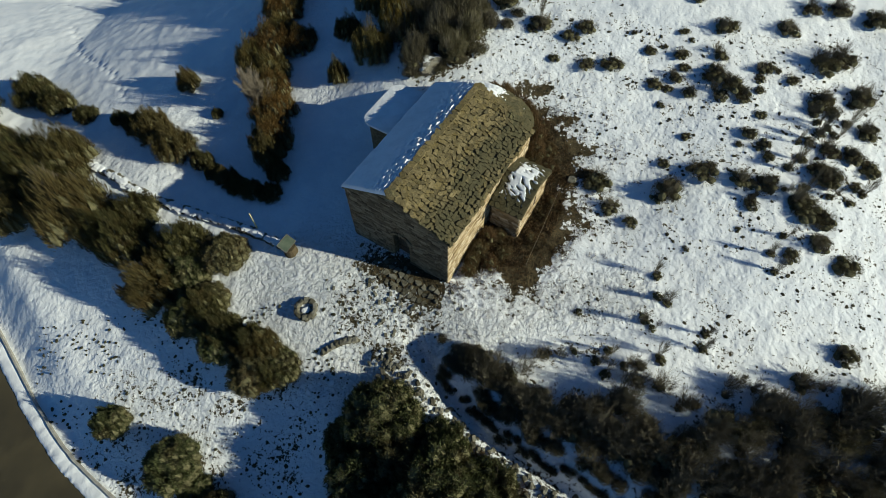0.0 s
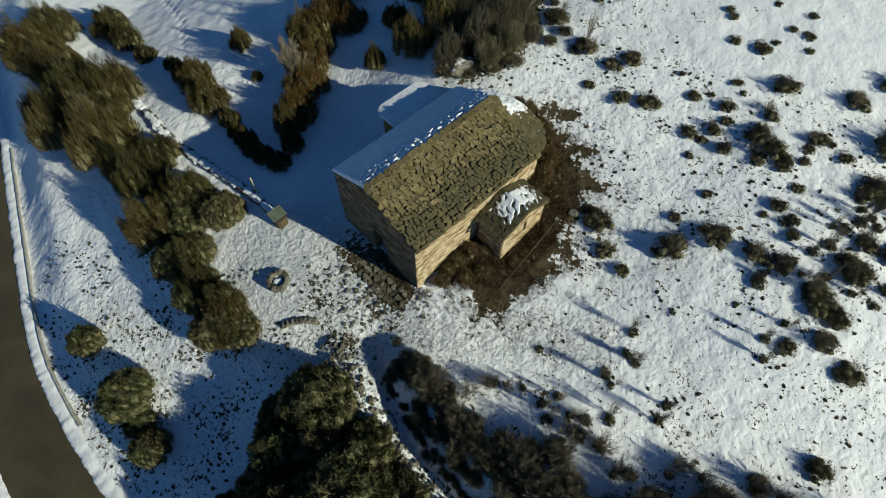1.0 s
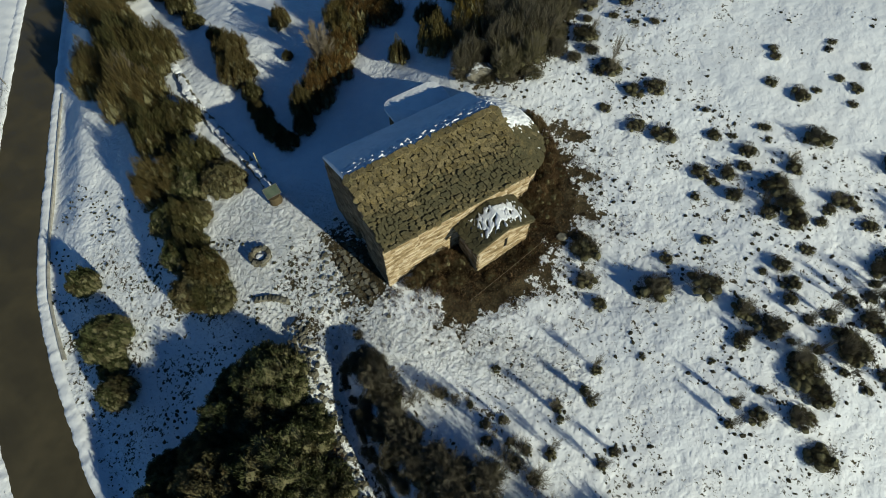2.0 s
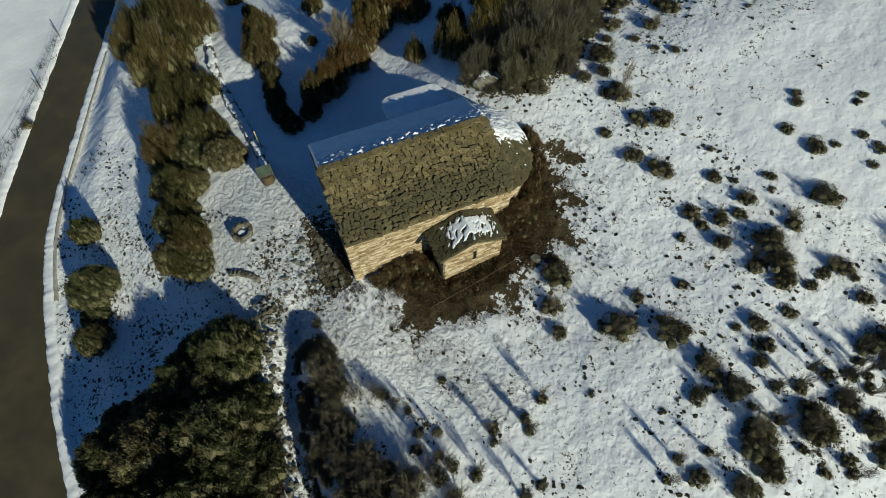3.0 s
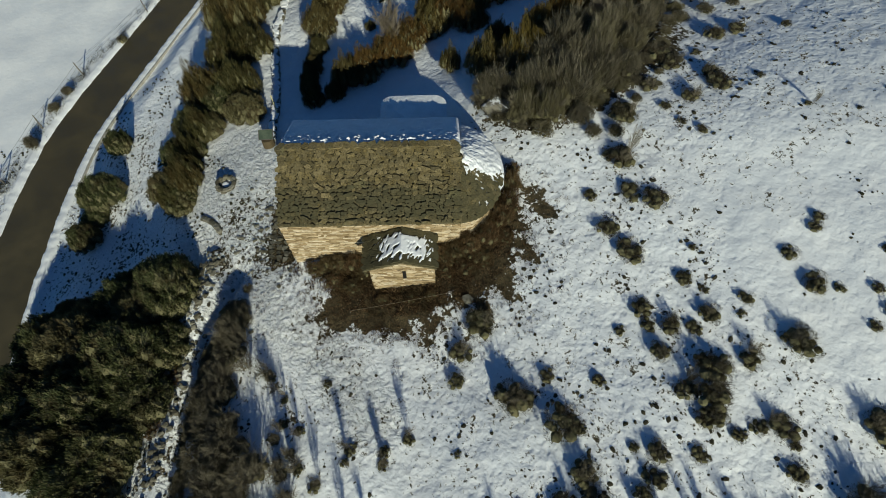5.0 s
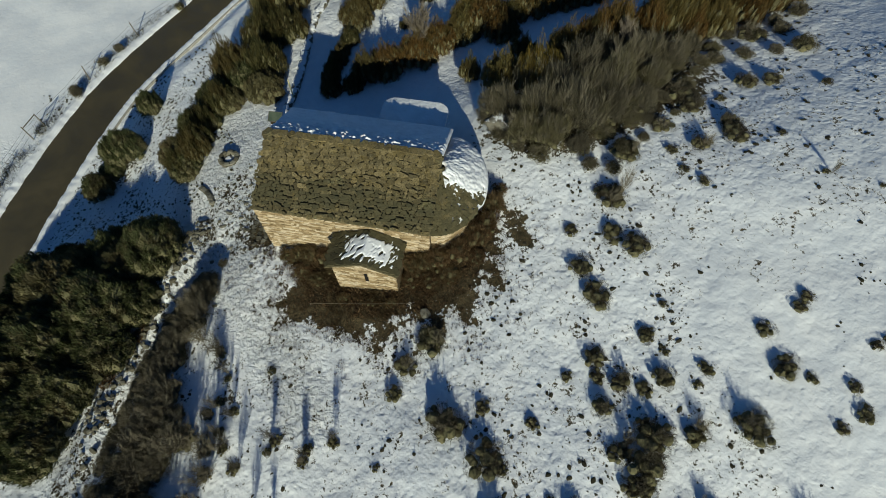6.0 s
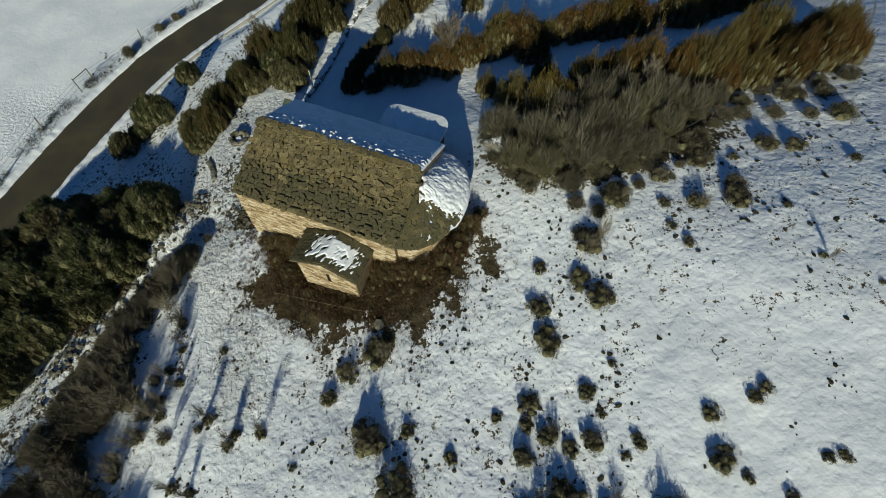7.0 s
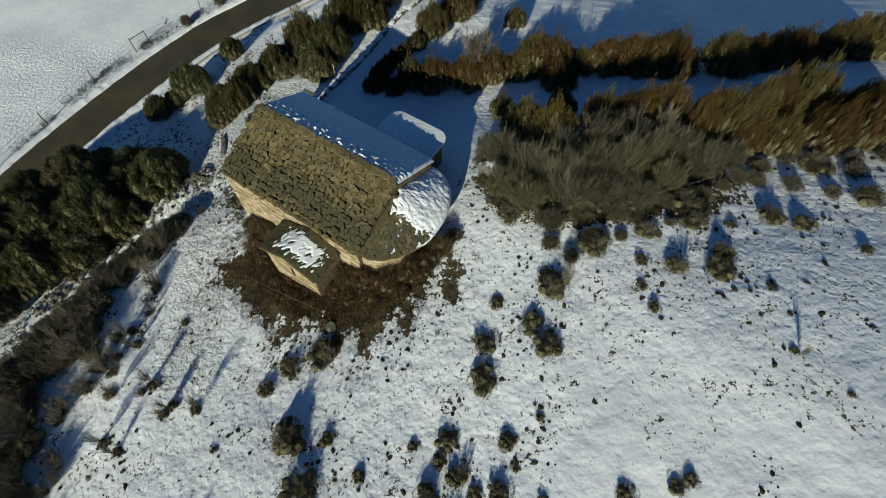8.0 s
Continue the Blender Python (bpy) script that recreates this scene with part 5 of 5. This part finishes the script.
def plant_all():
    r = random.Random(77)
    for rows in (CUSHIONS_NEAR, CUSHIONS_MID, CUSHIONS_FAR, CUSHIONS_EAST):
        for x, y, size in rows:
            size *= 1.05 if rows is CUSHIONS_FAR else 1.0
            CUSHION.set(x, y, size * 1.12, r.uniform(0.6, 0.9), r, 0.08, "large dark thorny cushion shrub rising from the snow" if size > 0.75 else "")
            if size > 0.7:
                CUSHION.set(x + r.choice((-0.7, 0.7)) * size, y + r.uniform(-0.5, 0.5) * size, size * r.uniform(0.45, 0.65), r.uniform(0.5, 0.7), r, 0.08)
            if size > 0.5 and r.random() < 0.6:
                OPEN_SCRUB.set(x + r.uniform(-0.5, 0.2), y + r.uniform(-0.2, 0.5), size * r.uniform(0.6, 0.9), 1.3, r)
    for u, v, size, tall in BRAMBLES:
        p = BASE @ Vector((u, v, 0))
        BRAMBLE.set(p.x, p.y, size, tall * r.uniform(0.75, 0.95), r, 0.1)
    for x, y, size in SAPLINGS:
        SAPLING.set(x + r.uniform(-0.3, 0.3), y + r.uniform(-0.3, 0.3), size * r.uniform(0.8, 1.1), r.uniform(2.0, 2.8), r)
        CUSHION.set(x, y, size * 0.7, 0.8, r)
    for kind, lists, sink in ((TREE, (ROADSIDE, GROVE, TERRACE), 0.1), (MIXED, (TERRACE_RUSSET, TERRACE_FILL, HEDGES_WEST), 0.1), (BOX, (HEDGES_NORTH, ROW_NORTH), 0.1), (GOLDEN, (GOLDEN_ROW,), 0.1),
                              (SCRUB, (SCRUB_NORTH, SCRUB_FILL, SCRUB_SOUTH, SCRUB_LANE, SCRUB_BANK), 0.05), (CUSHION, (SCRUB_LEAFY,), 0.1), (BARE, (BARE_TREES,), 0.05)):
        for rows in lists:
            for x, y, size, tall in rows:
                if rows is SCRUB_SOUTH or (rows is SCRUB_LANE and y < 9):
                    thin = y > 6.2 and rows is SCRUB_SOUTH
                    for _ in range(3 if thin else 4):
                        px, py = x + r.uniform(-1, 1) * size, y + r.uniform(-0.7, 1.1) * size
                        OPEN_SCRUB.set(px, py, size * r.uniform(0.5, 0.9), 1.3, r)
                        if r.random() < 0.5:
                            CUSHION.set(px, py, size * r.uniform(0.25, 0.5), 0.8, r)
                    size *= 0.8
                    if thin:
                        continue
                low = 0.92 if kind in (BOX, MIXED, GOLDEN) else 1.05 if rows is ROADSIDE else 0.86
                kind.set(x, y, size * (0.98 if rows is HEDGES_WEST else r.uniform(0.92, 1.3) if kind is BOX else 0.92 if rows is ROADSIDE else 1.06 if rows is TERRACE else 1.2 if kind in (TREE, MIXED, GOLDEN) else 0.9 if rows in (SCRUB_SOUTH, SCRUB_LANE) else 1.05), tall * low * (0.78 if rows is HEDGES_NORTH else 0.82 if rows is ROW_NORTH else 0.75 if rows in (SCRUB_SOUTH, SCRUB_LANE) else 1.0) * (r.uniform(0.72, 1.15) if kind is BOX else r.uniform(0.88, 1.12)), r, sink)


plant_all()



def scatter(name, label, category, material, spots, blades, seed, wide=0.3, spread=1.0):
    """Many small tufts, joined into one mesh: spots of x, y, z, size."""
    r = random.Random(seed)
    verts, faces = [], []
    for x, y, z, size in spots:
        for _ in range(blades):
            a, lean = r.uniform(0, 6.283), r.uniform(0.3, 1.1) * spread
            d = Vector((math.cos(a) * lean, math.sin(a) * lean, 1)).normalized()
            side = d.cross(Vector((r.uniform(-1, 1), r.uniform(-1, 1), 0.3))).normalized()
            ln = size * r.uniform(0.6, 1.3)
            b = Vector((x, y, z)) + Vector((math.cos(a), math.sin(a), 0)) * size * r.uniform(0, 0.45)
            k = len(verts)
            w = ln * wide
            verts += [tuple(b - side * w * 0.5), tuple(b + side * w * 0.5), tuple(b + d * ln * 0.6 + side * w), tuple(b + d * ln)]
            faces.append((k, k + 1, k + 2, k + 3))
    ob = new(name, mesh_of(name, verts, faces, material))
    return tagged(ob, label, category, kind="stuff")


def clumps(name, label, category, material, spots, seed):
    """Low dark dwarf tussocks, joined into one mesh: spots of x, y, z, size."""
    r = random.Random(seed)
    verts, faces = [], []
    sides = 7
    for x, y, z, size in spots:
        k = len(verts)
        long, turn = r.uniform(0.8, 1.7), r.uniform(0, 3.14)
        for rad, up in ((1.0, -0.1), (0.8, 0.2), (0.4, 0.34)):
            for i in range(sides):
                a = 2 * math.pi * i / sides
                e = size * rad * r.uniform(0.6, 1.25)
                dx, dy = e * long * math.cos(a), e * math.sin(a)
                verts.append((x + dx * math.cos(turn) - dy * math.sin(turn), y + dx * math.sin(turn) + dy * math.cos(turn), z + size * up * r.uniform(0.7, 1.4)))
        for ring in (0, sides):
            faces += [(k + ring + i, k + ring + (i + 1) % sides, k + ring + sides + (i + 1) % sides, k + ring + sides + i) for i in range(sides)]
        faces.append(tuple(k + 2 * sides + i for i in range(sides)))
        for _ in range(6):
            a, d = r.uniform(0, 6.283), size * r.uniform(0, 0.8)
            b = Vector((x + math.cos(a) * d, y + math.sin(a) * d, z))
            tip = b + Vector((math.cos(a) * size * 0.5, math.sin(a) * size * 0.5, size * r.uniform(0.6, 1.5)))
            tube(verts, faces, b, tip, size * 0.07, size * 0.02)
    return tagged(new(name, mesh_of(name, verts, faces, material)), label, category, kind="stuff")


def local(u, v):
    p = BASE @ Vector((u, v, 0))
    return p.x, p.y


def scatter_all():
    r = random.Random(19)
    spots = []
    while len(spots) < 3200:
        x, y = r.uniform(-3, 33), r.uniform(6, 56)
        q = BASE_INV @ Vector((x, y, 0))
        if -1 < q.x < 13.2 and -2.6 < q.y < 10.5:
            continue
        dense = 0.28 + 1.9 * noise.noise((x * 0.32, y * 0.32, 3)) + 0.6 * noise.noise((x * 1.1, y * 1.1, 6))
        if x > 11 and y > 33:
            dense -= 0.7
        if x < 19 and y < 18:
            dense -= 0.3
        if r.random() < dense:
            spots.append((x, y, ground_z(x, y) - 0.01, r.choice((0.03, 0.04, 0.045, 0.05, 0.06, 0.08, 0.13))))
    clumps("grass_tufts", "dark winter grass tufts poking through the snow", "grass", TUFT, spots, 1)
    spots = []
    while len(spots) < 900:
        x, y = r.uniform(-27, -4), r.uniform(-4, 13)
        if line_distance(np.array([x]), np.array([y]), ROAD_CURVE)[0] > 3 and r.random() < 0.35 + 1.5 * noise.noise((x * 0.4, y * 0.4, 3)):
            spots.append((x, y, ground_z(x, y) + 0.015, r.choice((0.035, 0.05, 0.07, 0.11))))
    clumps("bank_grass", "dry grass tufts on the snowy road bank", "grass", TUFT, spots, 2)
    spots = []
    while len(spots) < 4300:
        u, v = r.uniform(-0.3, 15), r.uniform(-6.2, 5)
        q = math.hypot((u - 7.2) / 7.2, (v - 0.2) / 5.6)
        inside = (-0.1 < u < 10.6 and v > -0.1) or (4.9 < u < 9.1 and v > -2.3) or math.hypot((u - 10.35) / 2.6, (v - 3.9) / 3.3) < 1
        if inside or q > 1.08 or r.random() > 1.3 - q + (0.9 * noise.noise((u * 0.8, v * 0.8, 2)) if q > 0.5 else 0):
            continue
        x, y = local(u, v)
        spots.append((x, y, ground_z(x, y) - 0.05, r.uniform(0.10, 0.30) * (1.6 - q) * (1.35 if u < 5 and v > -1.6 else 1)))
    stray = 0
    while stray < 1300:
        u, v = r.uniform(-2.5, 17), r.uniform(-8.5, 4.5)
        q = math.hypot((u - 7.2) / 7.2, (v - 0.2) / 5.6)
        if q < 0.9 or q > 1.5 or r.random() > 1.45 - q + 1.0 * noise.noise((u * 0.7, v * 0.7, 9)):
            continue
        x, y = local(u, v)
        spots.append((x, y, ground_z(x, y) - 0.02, r.uniform(0.06, 0.16)))
        stray += 1
    bank = 0
    while bank < 420:
        x, y = r.uniform(2.0, 5.6), r.uniform(1.6, 5.0)
        near = line_distance(np.array([x]), np.array([y]), smooth_line([(2.1, 4.5), (3.4, 3.4), (5.0, 2.2)]))[0]
        if near < 0.75 * r.random() + 0.1:
            spots.append((x, y, ground_z(x, y) - 0.04, r.uniform(0.12, 0.3)))
            bank += 1
    scatter("dead_bracken", "reddish-brown dead bracken heaped against the chapel wall", "bracken", BRACKEN, spots, 8, 3, 0.10)


scatter_all()


# ---- stonework, signs and fences ----


def rubble(name, label, category, items):
    """A heap or wall of single stones: items of x, y, z, length, depth, height, turn."""
    x, y = items[0][0], items[0][1]
    root = empty(name, Matrix.Translation((x, y, ground_z(x, y))), label, category)
    back_to = root.matrix_basis.inverted()
    r = random.Random(len(items))
    for px, py, pz, a, b, c, turn in items:
        m = back_to @ Matrix.Translation((px, py, pz)) @ pose(0, 0, 0, r.uniform(-8, 8), r.uniform(-8, 8), turn) @ Matrix.Diagonal((a, b, c, 1))
        child("stone", RUBBLES[r.randrange(8)], root, m)
    return root


def build_stonework():
    r = random.Random(4)
    items = []
    for row in range(3):
        v = 0.1 + 0.2 * row
        while v < 4.2 - 0.3 * row:
            n = r.uniform(0.3, 0.62)
            u = -0.95 - 0.44 * row + r.uniform(-0.07, 0.07) + 0.06 * (v - 2) ** 2
            x, y = local(u, v + n / 2)
            items.append((x, y, ground_z(x, y) + r.uniform(-0.03, 0.03), n * 0.95, r.uniform(0.3, 0.44), 0.18, 149 + r.uniform(-9, 9)))
            v += n
    x, y = items[0][0], items[0][1]
    steps = empty("stone_steps", Matrix.Translation((x, y, ground_z(x, y))), "worn sunken stone steps before the chapel door", "steps")
    for px, py, pz, a, b, c, turn in items:
        child("flagstone", FLAGS[r.randrange(8)], steps, steps.matrix_basis.inverted() @ Matrix.Translation((px, py, pz - 0.03)) @ pose(0, 0, 0, r.uniform(-5, 5), r.uniform(-5, 5), turn) @ Matrix.Diagonal((a, b * 1.1, 0.14, 1)))
    cx, cy = -7.95, 12.48
    items = []
    for course in range(2):
        for k in range(10):
            a = (k + 0.5 * course) * 2 * math.pi / 10 + r.uniform(-0.1, 0.1)
            px, py = cx + 0.58 * math.cos(a), cy + 0.58 * math.sin(a)
            items.append((px, py, ground_z(cx, cy) + 0.05 + 0.17 * course, 0.4 * r.uniform(0.8, 1.1), 0.3 * r.uniform(0.8, 1.2), 0.2, math.degrees(a) + 90))
    items += [(cx + r.uniform(-0.3, 0.3), cy + r.uniform(-0.3, 0.3), ground_z(cx, cy) + 0.02, 0.3, 0.22, 0.16, r.uniform(0, 180)) for _ in range(5)]
    ring = rubble("stone_ring", "low ring of rough stones in the snowy yard", "stone ring", items)
    child("snow_cap", SNOW_LUMPS[1], ring, ring.matrix_basis.inverted() @ pose(cx, cy, ground_z(cx, cy) + 0.08, 0, 0, 20) @ Matrix.Diagonal((0.5, 0.42, 0.14, 1)), "white snow lump")
    items = []
    for row in range(2):
        for k in range(9 - row):
            t = (k + 0.5 + row * 0.5) / 9
            x, y = -6.9 + 2.4 * t, 9.95 + 0.75 * t + 0.25 * math.sin(t * 3)
            items.append((x, y - 0.05 * row, ground_z(x, y) - 0.12 + row * 0.18, 0.34, 0.4, 0.24, 17 + r.uniform(-9, 9)))
    rubble("dry_stone_wall", "short dry-stone retaining wall below the yard", "wall", items)
    items = []
    line = RUIN_CURVE
    for _ in range(290):
        k = r.randrange(len(line) - 9)
        x, y = line[k][0] + r.gauss(0, 0.42), line[k][1] + r.gauss(0, 0.42)
        c = r.choice((0.10, 0.13, 0.17, 0.26))
        items.append((x, y, ground_z(x, y) + c * 0.15, c * r.uniform(0.9, 1.6), c, c * 0.9, r.uniform(0, 180)))
    rubble("ruined_wall", "tumbled field wall half buried in snow", "wall", items)
    # the terrace wall behind the yard, its top stones under caps of snow
    items, caps = [], []
    line = smooth_line([(-9.9, 16.9), (-12.1, 18.0), (-13.7, 18.75), (-16.4, 19.8), (-19.1, 20.85), (-22.4, 22.4), (-23.9, 23.4), (-27.5, 25.4)], 12)
    for k, p in enumerate(line[:-1]):
        d = line[k + 1] - p
        turn = math.degrees(math.atan2(d[1], d[0]))
        n = np.array((-d[1], d[0])) / np.hypot(*d)
        for side in (-1, 1):
            x, y = p + n * (0.17 * side + r.uniform(-0.05, 0.05))
            if r.random() < 0.6:
                items.append((x, y, ground_z(x, y) + r.uniform(0.02, 0.12), r.uniform(0.22, 0.42), r.uniform(0.22, 0.34), r.uniform(0.22, 0.32), turn + r.uniform(-15, 15)))
        if r.random() < 0.93:
            caps.append((p[0] + r.uniform(-0.08, 0.08), p[1] + r.uniform(-0.08, 0.08), ground_z(p[0], p[1]) + r.uniform(0.12, 0.22), r.uniform(0.4, 0.75), r.uniform(0.36, 0.62), r.uniform(0.18, 0.3), turn + r.uniform(-20, 20)))
    wall = rubble("terrace_wall", "low dry-stone terrace wall capped with lumps of snow", "wall", items)
    back_to = wall.matrix_basis.inverted()
    for x, y, z, a, b, c, turn in caps:
        child("snow_cap", SNOW_LUMPS[r.randrange(6)], wall, back_to @ Matrix.Translation((x, y, z)) @ pose(0, 0, 0, 0, 0, turn) @ Matrix.Diagonal((a, b, c, 1)), "white snow lump")
    rest = []
    for _ in range(190):
        u, v = r.gauss(-2.4, 1.4), r.gauss(2.4, 2.2)
        if u > -0.3:
            continue
        x, y = local(u, v)
        c = r.choice((0.06, 0.09, 0.12, 0.2))
        rest.append((RUBBLES[r.randrange(8)], Matrix.Translation((x, y, ground_z(x, y))) @ pose(0, 0, 0, 0, 0, r.uniform(0, 180)) @ Matrix.Diagonal((c * 1.4, c, c * 0.7, 1))))
    tagged(join(rest, "yard_stones", RUBBLE), "small loose stones strewn over the trodden yard", "stones")


def build_boulder(x, y, size, label, flat=0.55):
    """A craggy rock: a lump broken along flat planes."""
    r = random.Random(int(x * 100))
    bm = bmesh.new()
    bmesh.ops.create_icosphere(bm, subdivisions=4, radius=1)
    planes = [(Vector((r.uniform(-1, 1), r.uniform(-1, 1), r.uniform(-0.2, 1))).normalized(), r.uniform(0.55, 0.85)) for _ in range(9)]
    for v in bm.verts:
        for n, d in planes:
            over = v.co.dot(n) - d
            if over > 0:
                v.co -= n * over * 0.9
        v.co *= 1 + 0.22 * noise.noise(v.co * 1.6 + Vector((x, y, 0))) + 0.08 * noise.noise(v.co * 5 + Vector((x, y, 3)))
        v.co.z *= flat
    root = empty("boulder", Matrix.Translation((x, y, ground_z(x, y) + size * 0.15)) @ Matrix.Diagonal((size, size * 0.8, size, 1)), label, "boulder")
    part("rock", bm, SNOWROCK if size > 0.5 else RUBBLE, root)


def build_lectern():
    x, y = -9.45, 16.5
    root = empty("information_lectern", pose(x, y, ground_z(x, y), 0, 0, 62), "stone plinth with a tilted faded information board", "sign")
    bm = bmesh.new()
    bmesh.ops.create_cone(bm, cap_ends=True, segments=14, radius1=0.48, radius2=0.42, depth=0.85, matrix=Matrix.Translation((0, 0, 0.3)))
    for v in bm.verts:
        v.co += Vector((noise.noise(v.co * 4), noise.noise(v.co * 4 + Vector((3, 0, 0))), 0)) * 0.06
    part("plinth", bm, EARTHSTONE, root, "brownish round masonry plinth")
    m = pose(0, 0.1, 1.0, 28, 0, 0)
    bm = bmesh.new()
    box(bm, -0.48, 0.48, -0.34, 0.34, -0.02, 0.02)
    bmesh.ops.transform(bm, matrix=m, verts=bm.verts[:])
    part("board", bm, BOARD, root, "greenish weathered board")
    for a in ((-0.52, 0.52, 0.34, 0.38), (-0.52, 0.52, -0.38, -0.34), (-0.52, -0.48, -0.34, 0.34), (0.48, 0.52, -0.34, 0.34)):
        bm = bmesh.new()
        box(bm, *a, -0.035, 0.035)
        bmesh.ops.transform(bm, matrix=m, verts=bm.verts[:])
        part("frame", bm, STEEL, root)
    for sx in (-0.4, 0.4):
        bm = bmesh.new()
        box(bm, sx - 0.04, sx + 0.04, 0.14, 0.22, 0.6, 1.0)
        part("bracket", bm, STEEL, root)


def build_sign_pole():
    x, y = -12.0, 18.25
    root = empty("marker_pole", Matrix.Translation((x, y, ground_z(x, y))), "slim yellowed wooden marker pole in the snow", "pole")
    bm = bmesh.new()
    bmesh.ops.create_cone(bm, cap_ends=True, segments=8, radius1=0.05, radius2=0.042, depth=2.2, matrix=Matrix.Translation((0, 0, 0.9)))
    part("shaft", bm, SIGNPOLE, root)
    bm = bmesh.new()
    bmesh.ops.create_cone(bm, cap_ends=True, segments=8, radius1=0.055, radius2=0.02, depth=0.08, matrix=Matrix.Translation((0, 0, 2.04)))
    part("cap", bm, SIGNPOLE, root)


FENCE = [(-5.2, -11.0), (-11.4, -9.0), (-16.9, -6.8), (-21.3, -4.3), (-22.7, -3.4), (-27.4, 0.6), (-32.5, 5.3), (-38.4, 13.3), (-43.5, 18.6)]


def build_fence():
    r = random.Random(9)
    bm = bmesh.new()
    bmesh.ops.create_cone(bm, cap_ends=True, segments=7, radius1=0.055, radius2=0.045, depth=1.7, matrix=Matrix.Translation((0, 0, 0.65)))
    me = bpy.data.meshes.new("post")
    bm.to_mesh(me)
    bm.free()
    me.materials.append(POST)
    x0, y0 = FENCE[0]
    root = empty("wire_fence", Matrix.Translation((x0, y0, ground_z(x0, y0))), "old wooden post and wire fence along the road", "fence")
    inv = root.matrix_basis.inverted()
    tops = []
    for x, y in FENCE:
        z = ground_z(x, y)
        child("post", me, root, inv @ Matrix.Translation((x, y, z)) @ pose(0, 0, 0, r.uniform(-5, 5), r.uniform(-5, 5), 0))
        tops.append(Vector((x, y, z)))
    for h in (0.5, 0.95, 1.3):
        for a, b in zip(tops[:-1], tops[1:]):
            verts, faces = [], []
            pts = [a.lerp(b, k / 6) + Vector((0, 0, h - 0.12 * math.sin(math.pi * k / 6))) for k in range(7)]
            for k, p in enumerate(pts):
                for dx, dz in ((-0.007, -0.005), (0.007, -0.005), (0, 0.008)):
                    verts.append(tuple(inv @ p + Vector((dx, dx, dz))))
                if k:
                    faces += [(3 * k - 3 + i, 3 * k - 3 + (i + 1) % 3, 3 * k + (i + 1) % 3, 3 * k + i) for i in range(3)]
            child("wire", mesh_of("wire", verts, faces, WIRE), root, Matrix())
    verts, faces = [], []
    tube(verts, faces, inv @ (tops[3] + Vector((0, 0, 1.42))), inv @ (tops[4] + Vector((0, 0, 1.42))), 0.045, 0.045, 6)
    child("rail", mesh_of("rail", verts, faces, POST), root, Matrix())
    spots = []
    for _ in range(1500):
        k = r.randrange(len(FENCE) - 1)
        a, b, t = FENCE[k], FENCE[k + 1], r.random()
        x, y = a[0] + (b[0] - a[0]) * t + r.gauss(-0.1, 0.45), a[1] + (b[1] - a[1]) * t + r.gauss(-0.1, 0.45)
        if noise.noise((x * 0.5, y * 0.5, 0)) > -0.12:
            spots.append((x, y, ground_z(x, y) - 0.03, r.uniform(0.15, 0.45)))
    scatter("verge_grass", "thin dry grass standing along the fence", "grass", TUFT, spots, 5, 8, 0.05)
    SCRUB.set(-25.6, -0.4, 0.7, 1.3, r)
    SCRUB.set(-30.6, 3.6, 0.55, 1.2, r)
    CUSHION.set(-35.3, 9.9, 0.6, 1.3, r)
    SCRUB.set(-29.0, 2.1, 0.5, 1.2, r)


def build_cord(points, sag, label):
    """A pale cord strung between low pegs."""
    x, y = points[0][0], points[0][1]
    root = empty("fence_cord", Matrix.Translation((x, y, ground_z(x, y))), label, "cord")
    inv = root.matrix_basis.inverted()
    tops = []
    for x, y, h in points:
        a = Vector((x, y, ground_z(x, y)))
        verts, faces = [], []
        tube(verts, faces, inv @ (a - Vector((0, 0, 0.2))), inv @ (a + Vector((0, 0, h))), 0.018, 0.014, 5)
        child("peg", mesh_of("peg", verts, faces, POST), root, Matrix())
        tops.append(a + Vector((0, 0, h - 0.03)))
    verts, faces = [], []
    for a, b in zip(tops[:-1], tops[1:]):
        pts = [a.lerp(b, k / 8) - Vector((0, 0, sag * math.sin(math.pi * k / 8))) for k in range(9)]
        for p, q in zip(pts[:-1], pts[1:]):
            tube(verts, faces, inv @ p, inv @ q, 0.011, 0.011)
    child("cord", mesh_of("cord", verts, faces, CORD), root, Matrix())


def build_gutter():
    line = [p for p in smooth_line(ROAD_LINE, 14) if -40 < p[0] < -19.5]
    verts, faces = [], []
    for i, p in enumerate(line):
        d = line[min(i + 1, len(line) - 1)] - line[max(i - 1, 0)]
        n = np.array((-d[1], d[0])) / np.hypot(*d)
        for off, up in ((0.66, -0.2), (0.68, 0.10), (0.72, 0.13), (0.84, 0.13), (0.88, -0.2)):
            q = p + n * (ROAD_HALF + off + 0.05 * noise.noise((i * 0.5, 0, 0)))
            verts.append((q[0], q[1], ROAD_Z + 0.12 + up))
    for i in range(len(line) - 1):
        faces += [(i * 5 + j, i * 5 + j + 1, (i + 1) * 5 + j + 1, (i + 1) * 5 + j) for j in range(4)]
    tagged(new("kerb", mesh_of("kerb", verts, faces, CONCRETE)), "narrow pale concrete kerb beside the road", "kerb", kind="structure")


build_stonework()
build_boulder(-0.65, 30.5, 1.25, "grey boulder with patches of snow by the scrub", 0.75)
build_boulder(9.3, 21.6, 0.4, "low grey rock among the bracken")
build_lectern()
build_sign_pole()
build_fence()
build_gutter()
build_cord([(*local(3.7, -3.6), 0.35), (*local(9.8, -3.0), 0.35)], 0.05, "pale cord strung low over the bracken")
build_cord([(2.9, 37.8, 0.9), (0.6, 43.4, 0.9), (-2.4, 49.6, 0.9)], 0.1, "pale cord strung along the edge of the scrub")
